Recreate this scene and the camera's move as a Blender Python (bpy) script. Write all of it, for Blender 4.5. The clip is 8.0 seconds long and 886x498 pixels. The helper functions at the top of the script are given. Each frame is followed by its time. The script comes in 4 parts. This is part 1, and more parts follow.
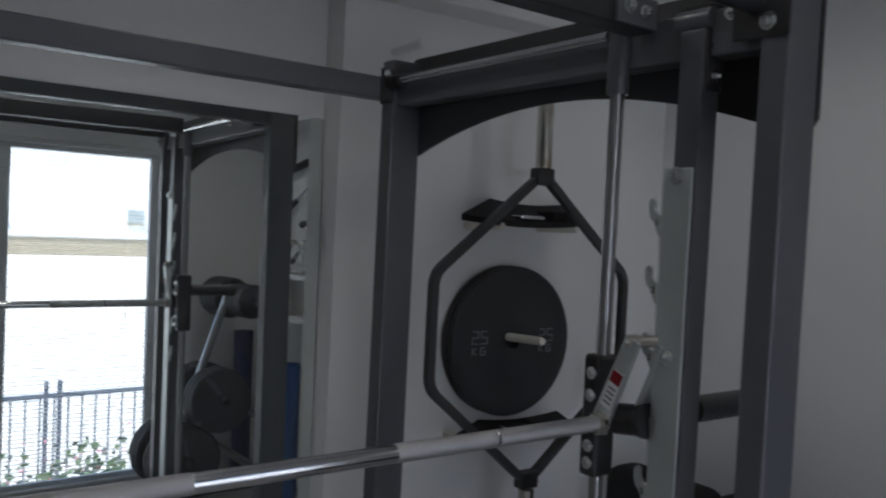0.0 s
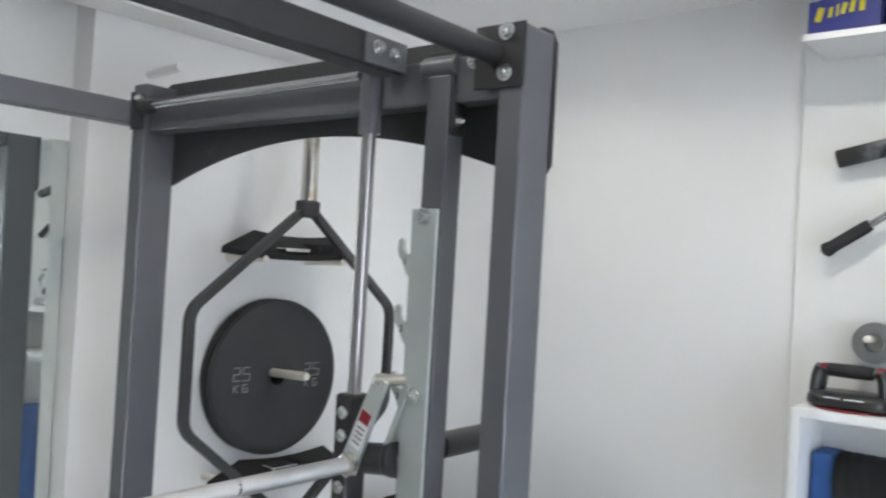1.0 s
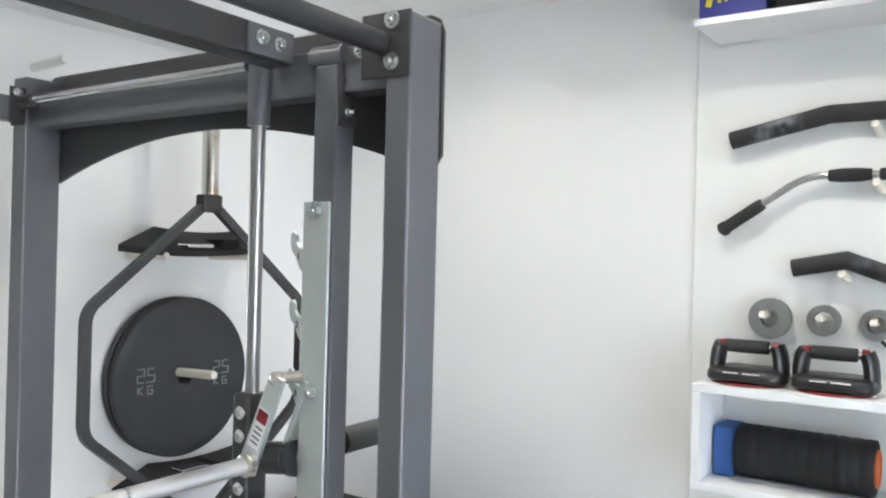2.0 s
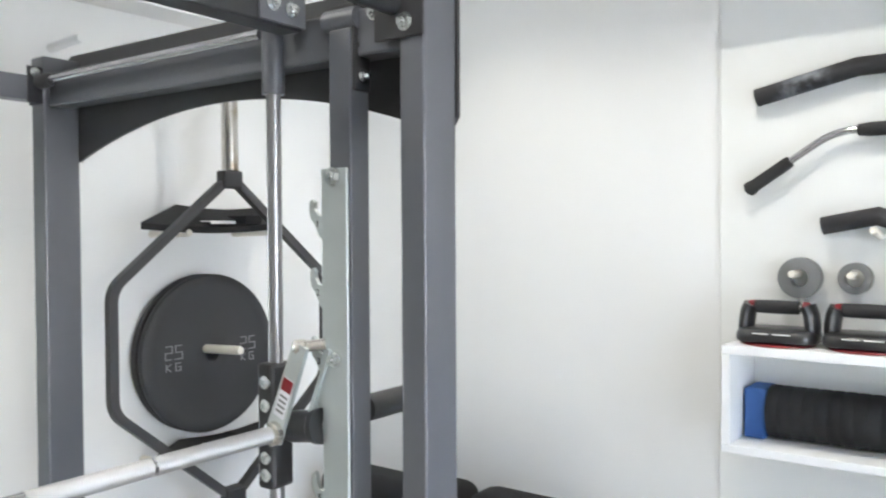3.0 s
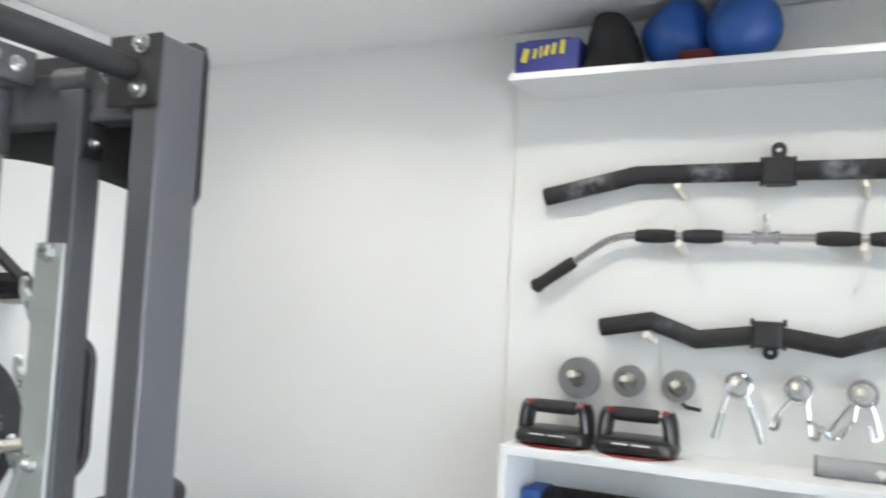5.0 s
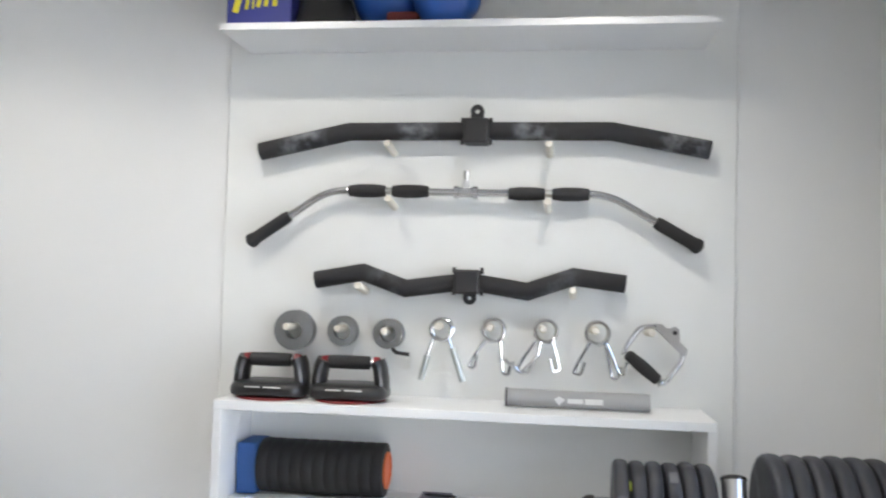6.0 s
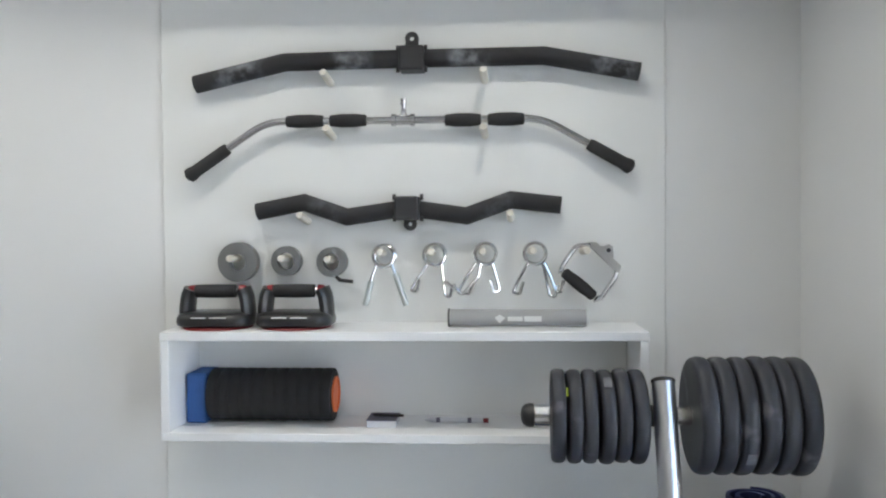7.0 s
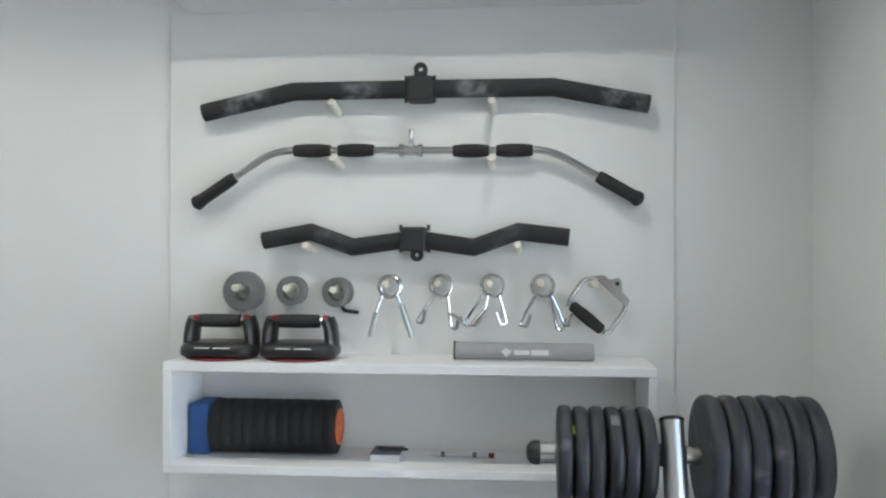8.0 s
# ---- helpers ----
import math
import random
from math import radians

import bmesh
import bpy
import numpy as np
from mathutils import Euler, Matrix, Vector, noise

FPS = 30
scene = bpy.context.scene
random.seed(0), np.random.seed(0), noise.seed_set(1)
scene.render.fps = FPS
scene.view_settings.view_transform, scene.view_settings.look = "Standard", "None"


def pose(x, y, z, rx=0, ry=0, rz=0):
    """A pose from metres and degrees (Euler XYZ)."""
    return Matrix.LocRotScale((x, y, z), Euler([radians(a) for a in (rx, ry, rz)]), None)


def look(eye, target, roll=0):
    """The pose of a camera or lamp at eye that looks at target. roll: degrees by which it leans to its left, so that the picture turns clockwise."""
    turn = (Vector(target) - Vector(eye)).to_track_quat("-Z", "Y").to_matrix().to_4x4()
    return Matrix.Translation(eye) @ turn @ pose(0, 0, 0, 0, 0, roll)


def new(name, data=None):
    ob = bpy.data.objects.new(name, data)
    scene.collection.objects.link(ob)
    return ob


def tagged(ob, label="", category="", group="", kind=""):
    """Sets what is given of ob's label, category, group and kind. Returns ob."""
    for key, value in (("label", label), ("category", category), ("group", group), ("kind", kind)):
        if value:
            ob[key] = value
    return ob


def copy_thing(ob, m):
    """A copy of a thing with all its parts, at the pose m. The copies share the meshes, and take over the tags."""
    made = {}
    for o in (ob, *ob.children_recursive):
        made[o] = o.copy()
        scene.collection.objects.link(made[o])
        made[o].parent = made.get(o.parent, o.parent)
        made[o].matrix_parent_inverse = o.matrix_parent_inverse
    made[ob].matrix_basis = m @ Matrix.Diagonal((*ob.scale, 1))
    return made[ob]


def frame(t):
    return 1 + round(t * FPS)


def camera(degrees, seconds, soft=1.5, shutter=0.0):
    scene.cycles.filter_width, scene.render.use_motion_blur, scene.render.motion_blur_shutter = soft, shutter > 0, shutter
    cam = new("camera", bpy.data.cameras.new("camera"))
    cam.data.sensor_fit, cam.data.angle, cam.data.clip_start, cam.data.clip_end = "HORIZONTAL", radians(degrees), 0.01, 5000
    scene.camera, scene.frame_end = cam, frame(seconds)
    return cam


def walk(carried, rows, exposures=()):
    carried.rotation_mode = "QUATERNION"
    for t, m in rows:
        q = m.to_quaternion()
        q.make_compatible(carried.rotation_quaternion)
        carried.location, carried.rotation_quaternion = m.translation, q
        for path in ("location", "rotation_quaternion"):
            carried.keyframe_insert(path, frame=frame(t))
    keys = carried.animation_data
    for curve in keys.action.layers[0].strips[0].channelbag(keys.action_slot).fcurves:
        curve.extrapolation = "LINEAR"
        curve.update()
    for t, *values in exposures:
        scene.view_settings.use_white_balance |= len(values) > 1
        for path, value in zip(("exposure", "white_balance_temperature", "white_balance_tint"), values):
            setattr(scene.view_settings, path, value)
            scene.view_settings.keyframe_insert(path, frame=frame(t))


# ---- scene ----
cam = camera(56.3, 8.0, soft=2.0, shutter=0.35)
PATH = [
    (0, (2.046, -2.396, 1.612), (0.41, -1.246, 1.556), 2.9),
    (0.5, (2.059, -2.37, 1.618), (0.561, -1.045, 1.574), 3.0),
    (1, (2.072, -2.338, 1.637), (0.778, -0.813, 1.671), 3.3),
    (1.5, (2.095, -2.308, 1.646), (0.923, -0.688, 1.704), 2.4),
    (1.7, (2.103, -2.304, 1.650), (0.949, -0.673, 1.693), 1.8),
    (2.8, (2.104, -2.272, 1.627), (0.939, -0.646, 1.575), 0.3),
    (3, (2.101, -2.277, 1.624), (0.901, -0.678, 1.579), -0.3),
    (3.5, (2.094, -2.303, 1.633), (0.843, -0.742, 1.638), -0.1),
    (4, (2.102, -2.286, 1.629), (0.892, -0.693, 1.591), 0.4),
    (4.5, (2.13, -2.2, 1.663), (1.064, -0.511, 1.779), 1.2),
    (5, (2.179, -2.122, 1.664), (1.299, -0.332, 1.801), 2.9),
    (5.2, (2.186, -2.109, 1.657), (1.439, -0.258, 1.783), 3.3),
    (6.3, (2.241, -2.154, 1.618), (2.053, -0.164, 1.682), 1.2),
    (6.5, (2.248, -2.161, 1.605), (2.069, -0.169, 1.641), 1.3),
    (7, (2.252, -2.179, 1.577), (2.113, -0.184, 1.532), -0.5),
    (7.5, (2.264, -2.163, 1.583), (2.165, -0.166, 1.557), -0.6),
    (8, (2.259, -2.159, 1.601), (2.096, -0.165, 1.609), 0.1),
]
EXPOSURES = [(0, 1.60, 5980, 12), (0.3, 2.32, 5990, 13), (0.5, 2.50, 6000, 13), (1.0, 3.68, 6150, 9), (1.5, 3.75, 6180, 8), (1.7, 3.88, 6200, 8), (3.0, 4.18, 6240, 8), (5.0, 4.00, 6280, 8), (6.5, 3.72, 6210, 11), (7.0, 3.57, 6130, 8), (7.5, 3.57, 6110, 8), (8.0, 3.47, 6100, 5)]
walk(cam, [(t, look(e, g, r)) for t, e, g, r in PATH], EXPOSURES)

# ---- light ----
world = bpy.data.worlds.new("sky")
scene.world = world
world.use_nodes = True
wn = world.node_tree.nodes
sky = wn.new("ShaderNodeTexSky")
sky.sky_type = "NISHITA"
sky.sun_disc = False
sky.sun_elevation, sky.sun_rotation = radians(46), radians(-165)
wn["Background"].inputs["Strength"].default_value = 0.13
world.node_tree.links.new(sky.outputs["Color"], wn["Background"].inputs["Color"])

sun = new("sun", bpy.data.lights.new("sun", "SUN"))
sun.data.energy, sun.data.angle, sun.data.color = 5.0, radians(0.5), (1.0, 0.95, 0.88)
sun.matrix_world = look((-2.2, -8.3, 8.9), (0, 0, 0))

CEIL = 2.44
# the row at y -0.55 is known; the three behind are unseen, added fill
DOWNLIGHTS_AND_FILL = [(x, y) for y in (-0.55, -1.75, -2.95, -4.15) for x in (0.735, 1.53, 2.31)]
for lx, ly in DOWNLIGHTS_AND_FILL:
    lamp = new("downlight_and_fill_lamp", bpy.data.lights.new("downlight_and_fill_lamp", "AREA"))
    lamp.data.shape, lamp.data.size, lamp.data.energy = "DISK", 0.06, 0.15
    lamp.data.color = (1.0, 0.93, 0.82)
    lamp.data.spread = radians(140)
    lamp.location = (lx, ly, CEIL - 0.012)

# ---- materials ----
def mat(name, color, rough=0.5, metal=0.0, vary=0.12, scale=6.0, bump=0.05, fine=220.0, coat=0.0, spec=0.5, spots=None, bands=()):
    m = bpy.data.materials.new(name)
    m.use_nodes = True
    nt = m.node_tree
    n, l = nt.nodes, nt.links
    b = n["Principled BSDF"]
    b.inputs["Metallic"].default_value = metal
    b.inputs["Coat Weight"].default_value = coat
    b.inputs["Specular IOR Level"].default_value = spec
    tc = n.new("ShaderNodeTexCoord")
    big = n.new("ShaderNodeTexNoise")
    big.inputs["Scale"].default_value, big.inputs["Detail"].default_value = scale, 6
    small = n.new("ShaderNodeTexNoise")
    small.inputs["Scale"].default_value, small.inputs["Detail"].default_value = fine, 3
    l.new(tc.outputs["Object"], big.inputs["Vector"])
    l.new(tc.outputs["Object"], small.inputs["Vector"])
    ramp = n.new("ShaderNodeMapRange")
    ramp.inputs["To Min"].default_value, ramp.inputs["To Max"].default_value = 1 - vary, 1 + vary
    l.new(big.outputs["Fac"], ramp.inputs["Value"])
    mul = n.new("ShaderNodeVectorMath")
    mul.operation = "SCALE"
    mul.inputs[0].default_value = color
    l.new(ramp.outputs["Result"], mul.inputs["Scale"])
    out = mul.outputs["Vector"]
    if spots:
        tint, where, width = spots
        s = n.new("ShaderNodeTexNoise")
        s.inputs["Scale"].default_value, s.inputs["Detail"].default_value = (26.0 if bands else 9.0), 8
        l.new(tc.outputs["Object"], s.inputs["Vector"])
        r = n.new("ShaderNodeMapRange")
        r.inputs["From Min"].default_value, r.inputs["From Max"].default_value = where, where + width
        l.new(s.outputs["Fac"], r.inputs["Value"])
        amount = r.outputs["Result"]
        if bands:
            xyz = n.new("ShaderNodeSeparateXYZ")
            l.new(tc.outputs["Object"], xyz.inputs["Vector"])
            worn = None
            for centre, half_width in bands:
                off = n.new("ShaderNodeMath")
                off.operation, off.inputs[1].default_value = "SUBTRACT", centre
                l.new(xyz.outputs["X"], off.inputs[0])
                far_off = n.new("ShaderNodeMath")
                far_off.operation = "ABSOLUTE"
                l.new(off.outputs[0], far_off.inputs[0])
                near = n.new("ShaderNodeMapRange")
                near.inputs["From Min"].default_value, near.inputs["From Max"].default_value = half_width, half_width * 0.5
                l.new(far_off.outputs[0], near.inputs["Value"])
                if worn is None:
                    worn = near.outputs["Result"]
                else:
                    most = n.new("ShaderNodeMath")
                    most.operation = "MAXIMUM"
                    l.new(worn, most.inputs[0])
                    l.new(near.outputs["Result"], most.inputs[1])
                    worn = most.outputs[0]
            both = n.new("ShaderNodeMath")
            both.operation = "MULTIPLY"
            l.new(amount, both.inputs[0])
            l.new(worn, both.inputs[1])
            amount = both.outputs[0]
        mix = n.new("ShaderNodeMix")
        mix.data_type = "RGBA"
        l.new(amount, mix.inputs["Factor"])
        l.new(out, mix.inputs[6])
        mix.inputs[7].default_value = (*tint, 1)
        out = mix.outputs[2]
    l.new(out, b.inputs["Base Color"])
    rr = n.new("ShaderNodeMapRange")
    rr.inputs["To Min"].default_value, rr.inputs["To Max"].default_value = max(0.02, rough * 0.8), min(1, rough * 1.2)
    l.new(big.outputs["Fac"], rr.inputs["Value"])
    l.new(rr.outputs["Result"], b.inputs["Roughness"])
    if bump:
        bp = n.new("ShaderNodeBump")
        bp.inputs["Strength"].default_value, bp.inputs["Distance"].default_value = bump, 0.002
        l.new(small.outputs["Fac"], bp.inputs["Height"])
        l.new(bp.outputs["Normal"], b.inputs["Normal"])
    return m


WALL = mat("wall_paint", (0.87, 0.875, 0.875), 0.6, vary=0.03, scale=1.5, bump=0.12, fine=160)
CEILP = mat("ceiling_paint", (0.89, 0.89, 0.89), 0.8, vary=0.02, scale=1.2, bump=0.08)
BOARD = mat("board_paint", (0.87, 0.88, 0.87), 0.45, vary=0.02, scale=2, bump=0.05, fine=90)
WHITE = mat("white_laminate", (0.88, 0.89, 0.90), 0.35, vary=0.02, scale=5, bump=0.02)
RUBBERFLOOR = mat("rubber_floor", (0.50, 0.49, 0.48), 0.6, vary=0.15, scale=4, bump=0.4, fine=300)
STEEL = mat("painted_steel", (0.118, 0.123, 0.138), 0.4, metal=0.2, vary=0.12, scale=7, bump=0.06, fine=400, coat=0.15)
BLACKSTEEL = mat("black_steel", (0.030, 0.030, 0.033), 0.45, vary=0.2, scale=9, bump=0.08, fine=350)
# black steel paint again, lightened so that its colour carries the haze
HAZEDBLACK = mat("hazed_black_paint", (0.052, 0.052, 0.056), 0.45, vary=0.15, scale=8, bump=0.08, fine=300)
CHROME = mat("chrome", (0.60, 0.60, 0.61), 0.13, metal=1.0, vary=0.08, scale=14, bump=0.0)
WORNCHROME = mat("worn_chrome", (0.62, 0.60, 0.56), 0.24, metal=1.0, vary=0.15, scale=10, bump=0.03, spots=((0.35, 0.27, 0.18), 0.56, 0.12))
SATIN = mat("satin_chrome", (0.50, 0.50, 0.51), 0.32, metal=1.0, vary=0.1, scale=14, bump=0.02)
GUIDE = mat("dull_guide_steel", (0.34, 0.34, 0.35), 0.38, metal=1.0, vary=0.1, scale=14, bump=0.05)
KNURL = mat("knurled_steel", (0.55, 0.55, 0.56), 0.38, metal=1.0, vary=0.1, scale=20, bump=0.6, fine=900)
ZINC = mat("zinc_plate", (0.56, 0.60, 0.60), 0.42, metal=0.75, vary=0.12, scale=11, bump=0.08, fine=120)
BOLT = mat("bolt_zinc", (0.7, 0.72, 0.72), 0.22, metal=1.0, vary=0.1, scale=60, bump=0.05)
RUBBER = mat("black_rubber", (0.034, 0.034, 0.037), 0.55, vary=0.25, scale=8, bump=0.15, fine=260)
GREYRUBBER = mat("grey_rubber", (0.031, 0.033, 0.042), 0.5, vary=0.25, scale=9, bump=0.2, fine=240, spots=((0.17, 0.17, 0.19), 0.63, 0.12))
FOAM = mat("black_foam", (0.031, 0.031, 0.033), 0.8, vary=0.25, scale=20, bump=0.5, fine=420)
WORNFOAM = mat("chalked_foam", (0.027, 0.027, 0.030), 0.75, vary=0.25, scale=12, bump=0.5, fine=380, spots=((0.25, 0.265, 0.29), 0.40, 0.30), bands=((-0.455, 0.075), (-0.152, 0.06), (0.149, 0.06), (0.52, 0.075)))
SCUFFEDFOAM = mat("scuffed_foam", (0.027, 0.027, 0.030), 0.75, vary=0.25, scale=12, bump=0.5, fine=380, spots=((0.12, 0.125, 0.14), 0.42, 0.35), bands=((-0.215, 0.05), (0.235, 0.06)))
ROLLERFOAM = mat("roller_foam", (0.010, 0.010, 0.012), 0.65, vary=0.2, scale=15, bump=0.3, fine=300)
WOOD = mat("pale_dowel", (0.80, 0.76, 0.68), 0.55, vary=0.06, scale=30, bump=0.1)
TAPE = mat("grey_tape", (0.20, 0.205, 0.21), 0.5, vary=0.15, scale=25, bump=0.15)
REDPLASTIC = mat("red_plastic", (0.20, 0.008, 0.014), 0.3, vary=0.05, scale=10, bump=0.02)
BLACKPLASTIC = mat("black_plastic", (0.022, 0.022, 0.024), 0.3, vary=0.1, scale=12, bump=0.05)
BLUEFOAM = mat("blue_foam", (0.035, 0.11, 0.34), 0.7, vary=0.1, scale=15, bump=0.3)
NAVYFOAM = mat("navy_foam", (0.02, 0.03, 0.11), 0.7, vary=0.12, scale=15, bump=0.3)
BLUEBALL = mat("blue_vinyl", (0.02, 0.09, 0.36), 0.4, vary=0.08, scale=8, bump=0.05)
BLUECARD = mat("blue_card", (0.05, 0.06, 0.30), 0.45, vary=0.12, scale=14, bump=0.05)
YELLOW = mat("yellow_print", (0.80, 0.72, 0.05), 0.5, vary=0.05)
ORANGE = mat("orange_plastic", (0.75, 0.17, 0.05), 0.45, vary=0.06, scale=15)
LIME = mat("lime_print", (0.45, 0.60, 0.05), 0.5, vary=0.05)
WORNLABEL = mat("worn_label", (0.16, 0.165, 0.18), 0.25, vary=0.5, scale=60, bump=0.3, fine=200)
GREYPAD = mat("grey_neoprene", (0.36, 0.365, 0.37), 0.7, vary=0.08, scale=18, bump=0.3, fine=500)
PRINT = mat("pale_print", (0.24, 0.24, 0.25), 0.6, vary=0.05)
PADPRINT = mat("white_print", (0.72, 0.73, 0.72), 0.6, vary=0.05)
PAPER = mat("paper", (0.75, 0.76, 0.8), 0.7, vary=0.06)
COVER = mat("notebook_cover", (0.12, 0.11, 0.16), 0.45, vary=0.8, scale=45, bump=0.05)
ALU = mat("white_frame", (0.7, 0.71, 0.72), 0.4, vary=0.04)
PAVING = mat("paving", (0.56, 0.55, 0.52), 0.85, vary=0.25, scale=3, bump=0.4, fine=60)
FENCE = mat("fence_paint", (0.09, 0.11, 0.15), 0.5, vary=0.1)
LEAF = mat("leaf", (0.05, 0.09, 0.03), 0.6, vary=0.5, scale=20)
BLOSSOM = mat("pink_blossom", (0.55, 0.18, 0.26), 0.6, vary=0.3, scale=20)
RENDERWALL = mat("far_render", (0.40, 0.35, 0.26), 0.8, vary=0.12, scale=1.5)
CLOTH = mat("black_cloth", (0.015, 0.015, 0.017), 0.85, vary=0.3, scale=10, bump=0.5, fine=500)

MIRROR = bpy.data.materials.new("mirror_silver")
MIRROR.use_nodes = True
mb = MIRROR.node_tree.nodes["Principled BSDF"]
mb.inputs["Base Color"].default_value = (0.80, 0.84, 0.82, 1)
mb.inputs["Metallic"].default_value, mb.inputs["Roughness"].default_value = 0.95, 0.015

GLASS = bpy.data.materials.new("clear_glass")
GLASS.use_nodes = True
gb = GLASS.node_tree.nodes["Principled BSDF"]
gb.inputs["Transmission Weight"].default_value, gb.inputs["Roughness"].default_value = 1.0, 0.0
gb.inputs["IOR"].default_value = 1.45

GLOW = bpy.data.materials.new("lamp_glow")
GLOW.use_nodes = True
gn = GLOW.node_tree.nodes["Principled BSDF"]
gn.inputs["Emission Color"].default_value, gn.inputs["Emission Strength"].default_value = (1, 0.93, 0.8, 1), 6.0

# ---- mesh helpers ----
ORG = {}


def part(name, bm, material, parent=None, label="", smooth=False):
    """Links a bmesh, given in world metres, as one mesh under a thing."""
    org = ORG.get(parent, Vector((0, 0, 0)))
    bmesh.ops.translate(bm, verts=bm.verts, vec=-org)
    bmesh.ops.recalc_face_normals(bm, faces=bm.faces)
    me = bpy.data.meshes.new(name)
    bm.to_mesh(me)
    bm.free()
    if smooth:
        for p in me.polygons:
            p.use_smooth = True
        me.set_sharp_from_angle(angle=radians(38))
    me.materials.append(material)
    ob = new(name, me)
    if parent is not None:
        ob.parent = parent
    ORG[ob] = org
    if label:
        tagged(ob, label)
    return ob


def thing(name, at, label, category, group="", kind=""):
    ob = new(name)
    ob.location = at
    ob.empty_display_size = 0.05
    ORG[ob] = Vector(at)
    return tagged(ob, label, category, group, kind)


def B():
    return bmesh.new()


def box(bm, x0, x1, y0, y1, z0, z1, bev=0.0, seg=2):
    r = bmesh.ops.create_cube(bm, size=1.0, matrix=Matrix.LocRotScale(((x0 + x1) / 2, (y0 + y1) / 2, (z0 + z1) / 2), None, (x1 - x0, y1 - y0, z1 - z0)))
    if bev:
        es = list({e for v in r["verts"] for e in v.link_edges})
        bmesh.ops.bevel(bm, geom=es, offset=bev, segments=seg, affect="EDGES", profile=0.5)
    return bm


def axis_frame(p0, p1):
    d = Vector(p1) - Vector(p0)
    return Matrix.Translation((Vector(p0) + Vector(p1)) / 2) @ d.to_track_quat("Z", "Y").to_matrix().to_4x4(), d.length


def cyl(bm, p0, p1, r, seg=20, r2=None):
    m, h = axis_frame(p0, p1)
    bmesh.ops.create_cone(bm, cap_ends=True, segments=seg, radius1=r, radius2=r if r2 is None else r2, depth=h, matrix=m)
    return bm


def lathe(bm, p0, p1, profile, seg=32):
    """Turns (radius, share of the way from p0 to p1) rows round the line p0-p1."""
    d = Vector(p1) - Vector(p0)
    q = d.to_track_quat("Z", "Y").to_matrix()
    rings = []
    for r, s in profile:
        c = Vector(p0) + d * s
        rings.append([bm.verts.new(c + q @ Vector((r * math.cos(2 * math.pi * k / seg), r * math.sin(2 * math.pi * k / seg), 0))) for k in range(seg)])
    for a, b in zip(rings, rings[1:]):
        for k in range(seg):
            bm.faces.new((a[k], a[(k + 1) % seg], b[(k + 1) % seg], b[k]))
    for ring in (rings[0], rings[-1]):
        if profile[0] != profile[-1]:
            bm.faces.new(ring)
    if profile[0] == profile[-1]:
        bmesh.ops.remove_doubles(bm, verts=rings[0] + rings[-1], dist=1e-6)
    return bm


def rounded(pts, rad, n=5, closed=False):
    """The points of a path with its corners rounded."""
    pts = [Vector(p) for p in pts]
    out = []
    m = len(pts)
    for i, p in enumerate(pts):
        if not closed and i in (0, m - 1):
            out.append(p)
            continue
        a, b = pts[i - 1] - p, pts[(i + 1) % m] - p
        k = min(rad, a.length * 0.45, b.length * 0.45)
        s, e = p + a.normalized() * k, p + b.normalized() * k
        for j in range(n + 1):
            u = j / n
            out.append(s * (1 - u) ** 2 + p * 2 * u * (1 - u) + e * u * u)
    return out


def sweep(bm, pts, r, seg=12, closed=False, turn=0.0, flat=1.0, up=None):
    pts = [Vector(p) for p in pts]
    m = len(pts)
    rings = []
    ref = Vector(up) if up else None
    for i, p in enumerate(pts):
        if closed:
            d0, d1 = (p - pts[i - 1]).normalized(), (pts[(i + 1) % m] - p).normalized()
        else:
            d0 = (p - pts[max(i - 1, 0)]).normalized() if i else (pts[1] - p).normalized()
            d1 = (pts[min(i + 1, m - 1)] - p).normalized() if i < m - 1 else d0
        t = (d0 + d1).normalized()
        if ref is None:
            ref = Vector((0, 1, 0)) if abs(t.y) < 0.9 else Vector((0, 0, 1))
        u = (ref - t * ref.dot(t)).normalized()
        if not up:
            ref = u
        w = t.cross(u)
        stretch = 1 / max(0.5, t.dot(d1))
        ring = []
        for k in range(seg):
            a = 2 * math.pi * k / seg + turn
            ring.append(bm.verts.new(p + u * (r * flat * math.cos(a)) + w * (r * math.sin(a) * stretch)))
        rings.append(ring)
    pairs = list(zip(rings, rings[1:])) + ([(rings[-1], rings[0])] if closed else [])
    for a, b in pairs:
        for k in range(seg):
            bm.faces.new((a[k], a[(k + 1) % seg], b[(k + 1) % seg], b[k]))
    if not closed:
        bm.faces.new(rings[0])
        bm.faces.new(rings[-1])
    return bm


def plate_xz(bm, pts, y0, y1):
    """An upright plate with the outline pts (x, z), between y0 and y1."""
    a = [bm.verts.new((x, y0, z)) for x, z in pts]
    b = [bm.verts.new((x, y1, z)) for x, z in pts]
    bm.faces.new(a)
    bm.faces.new(b)
    for k in range(len(pts)):
        bm.faces.new((a[k], a[(k + 1) % len(pts)], b[(k + 1) % len(pts)], b[k]))
    return bm


def bolt(name, at, out, parent, r=0.012):
    """A hexagon bolt head on a washer, facing along out."""
    a, o = Vector(at), Vector(out)
    bm = B()
    cyl(bm, a, a + o * 0.003, r * 1.35, 20)
    cyl(bm, a + o * 0.003, a + o * 0.011, r, 6)
    cyl(bm, a + o * 0.011, a + o * 0.016, r * 0.55, 12, r * 0.45)
    return part(name, bm, BOLT, parent, "zinc-plated hexagon bolt")


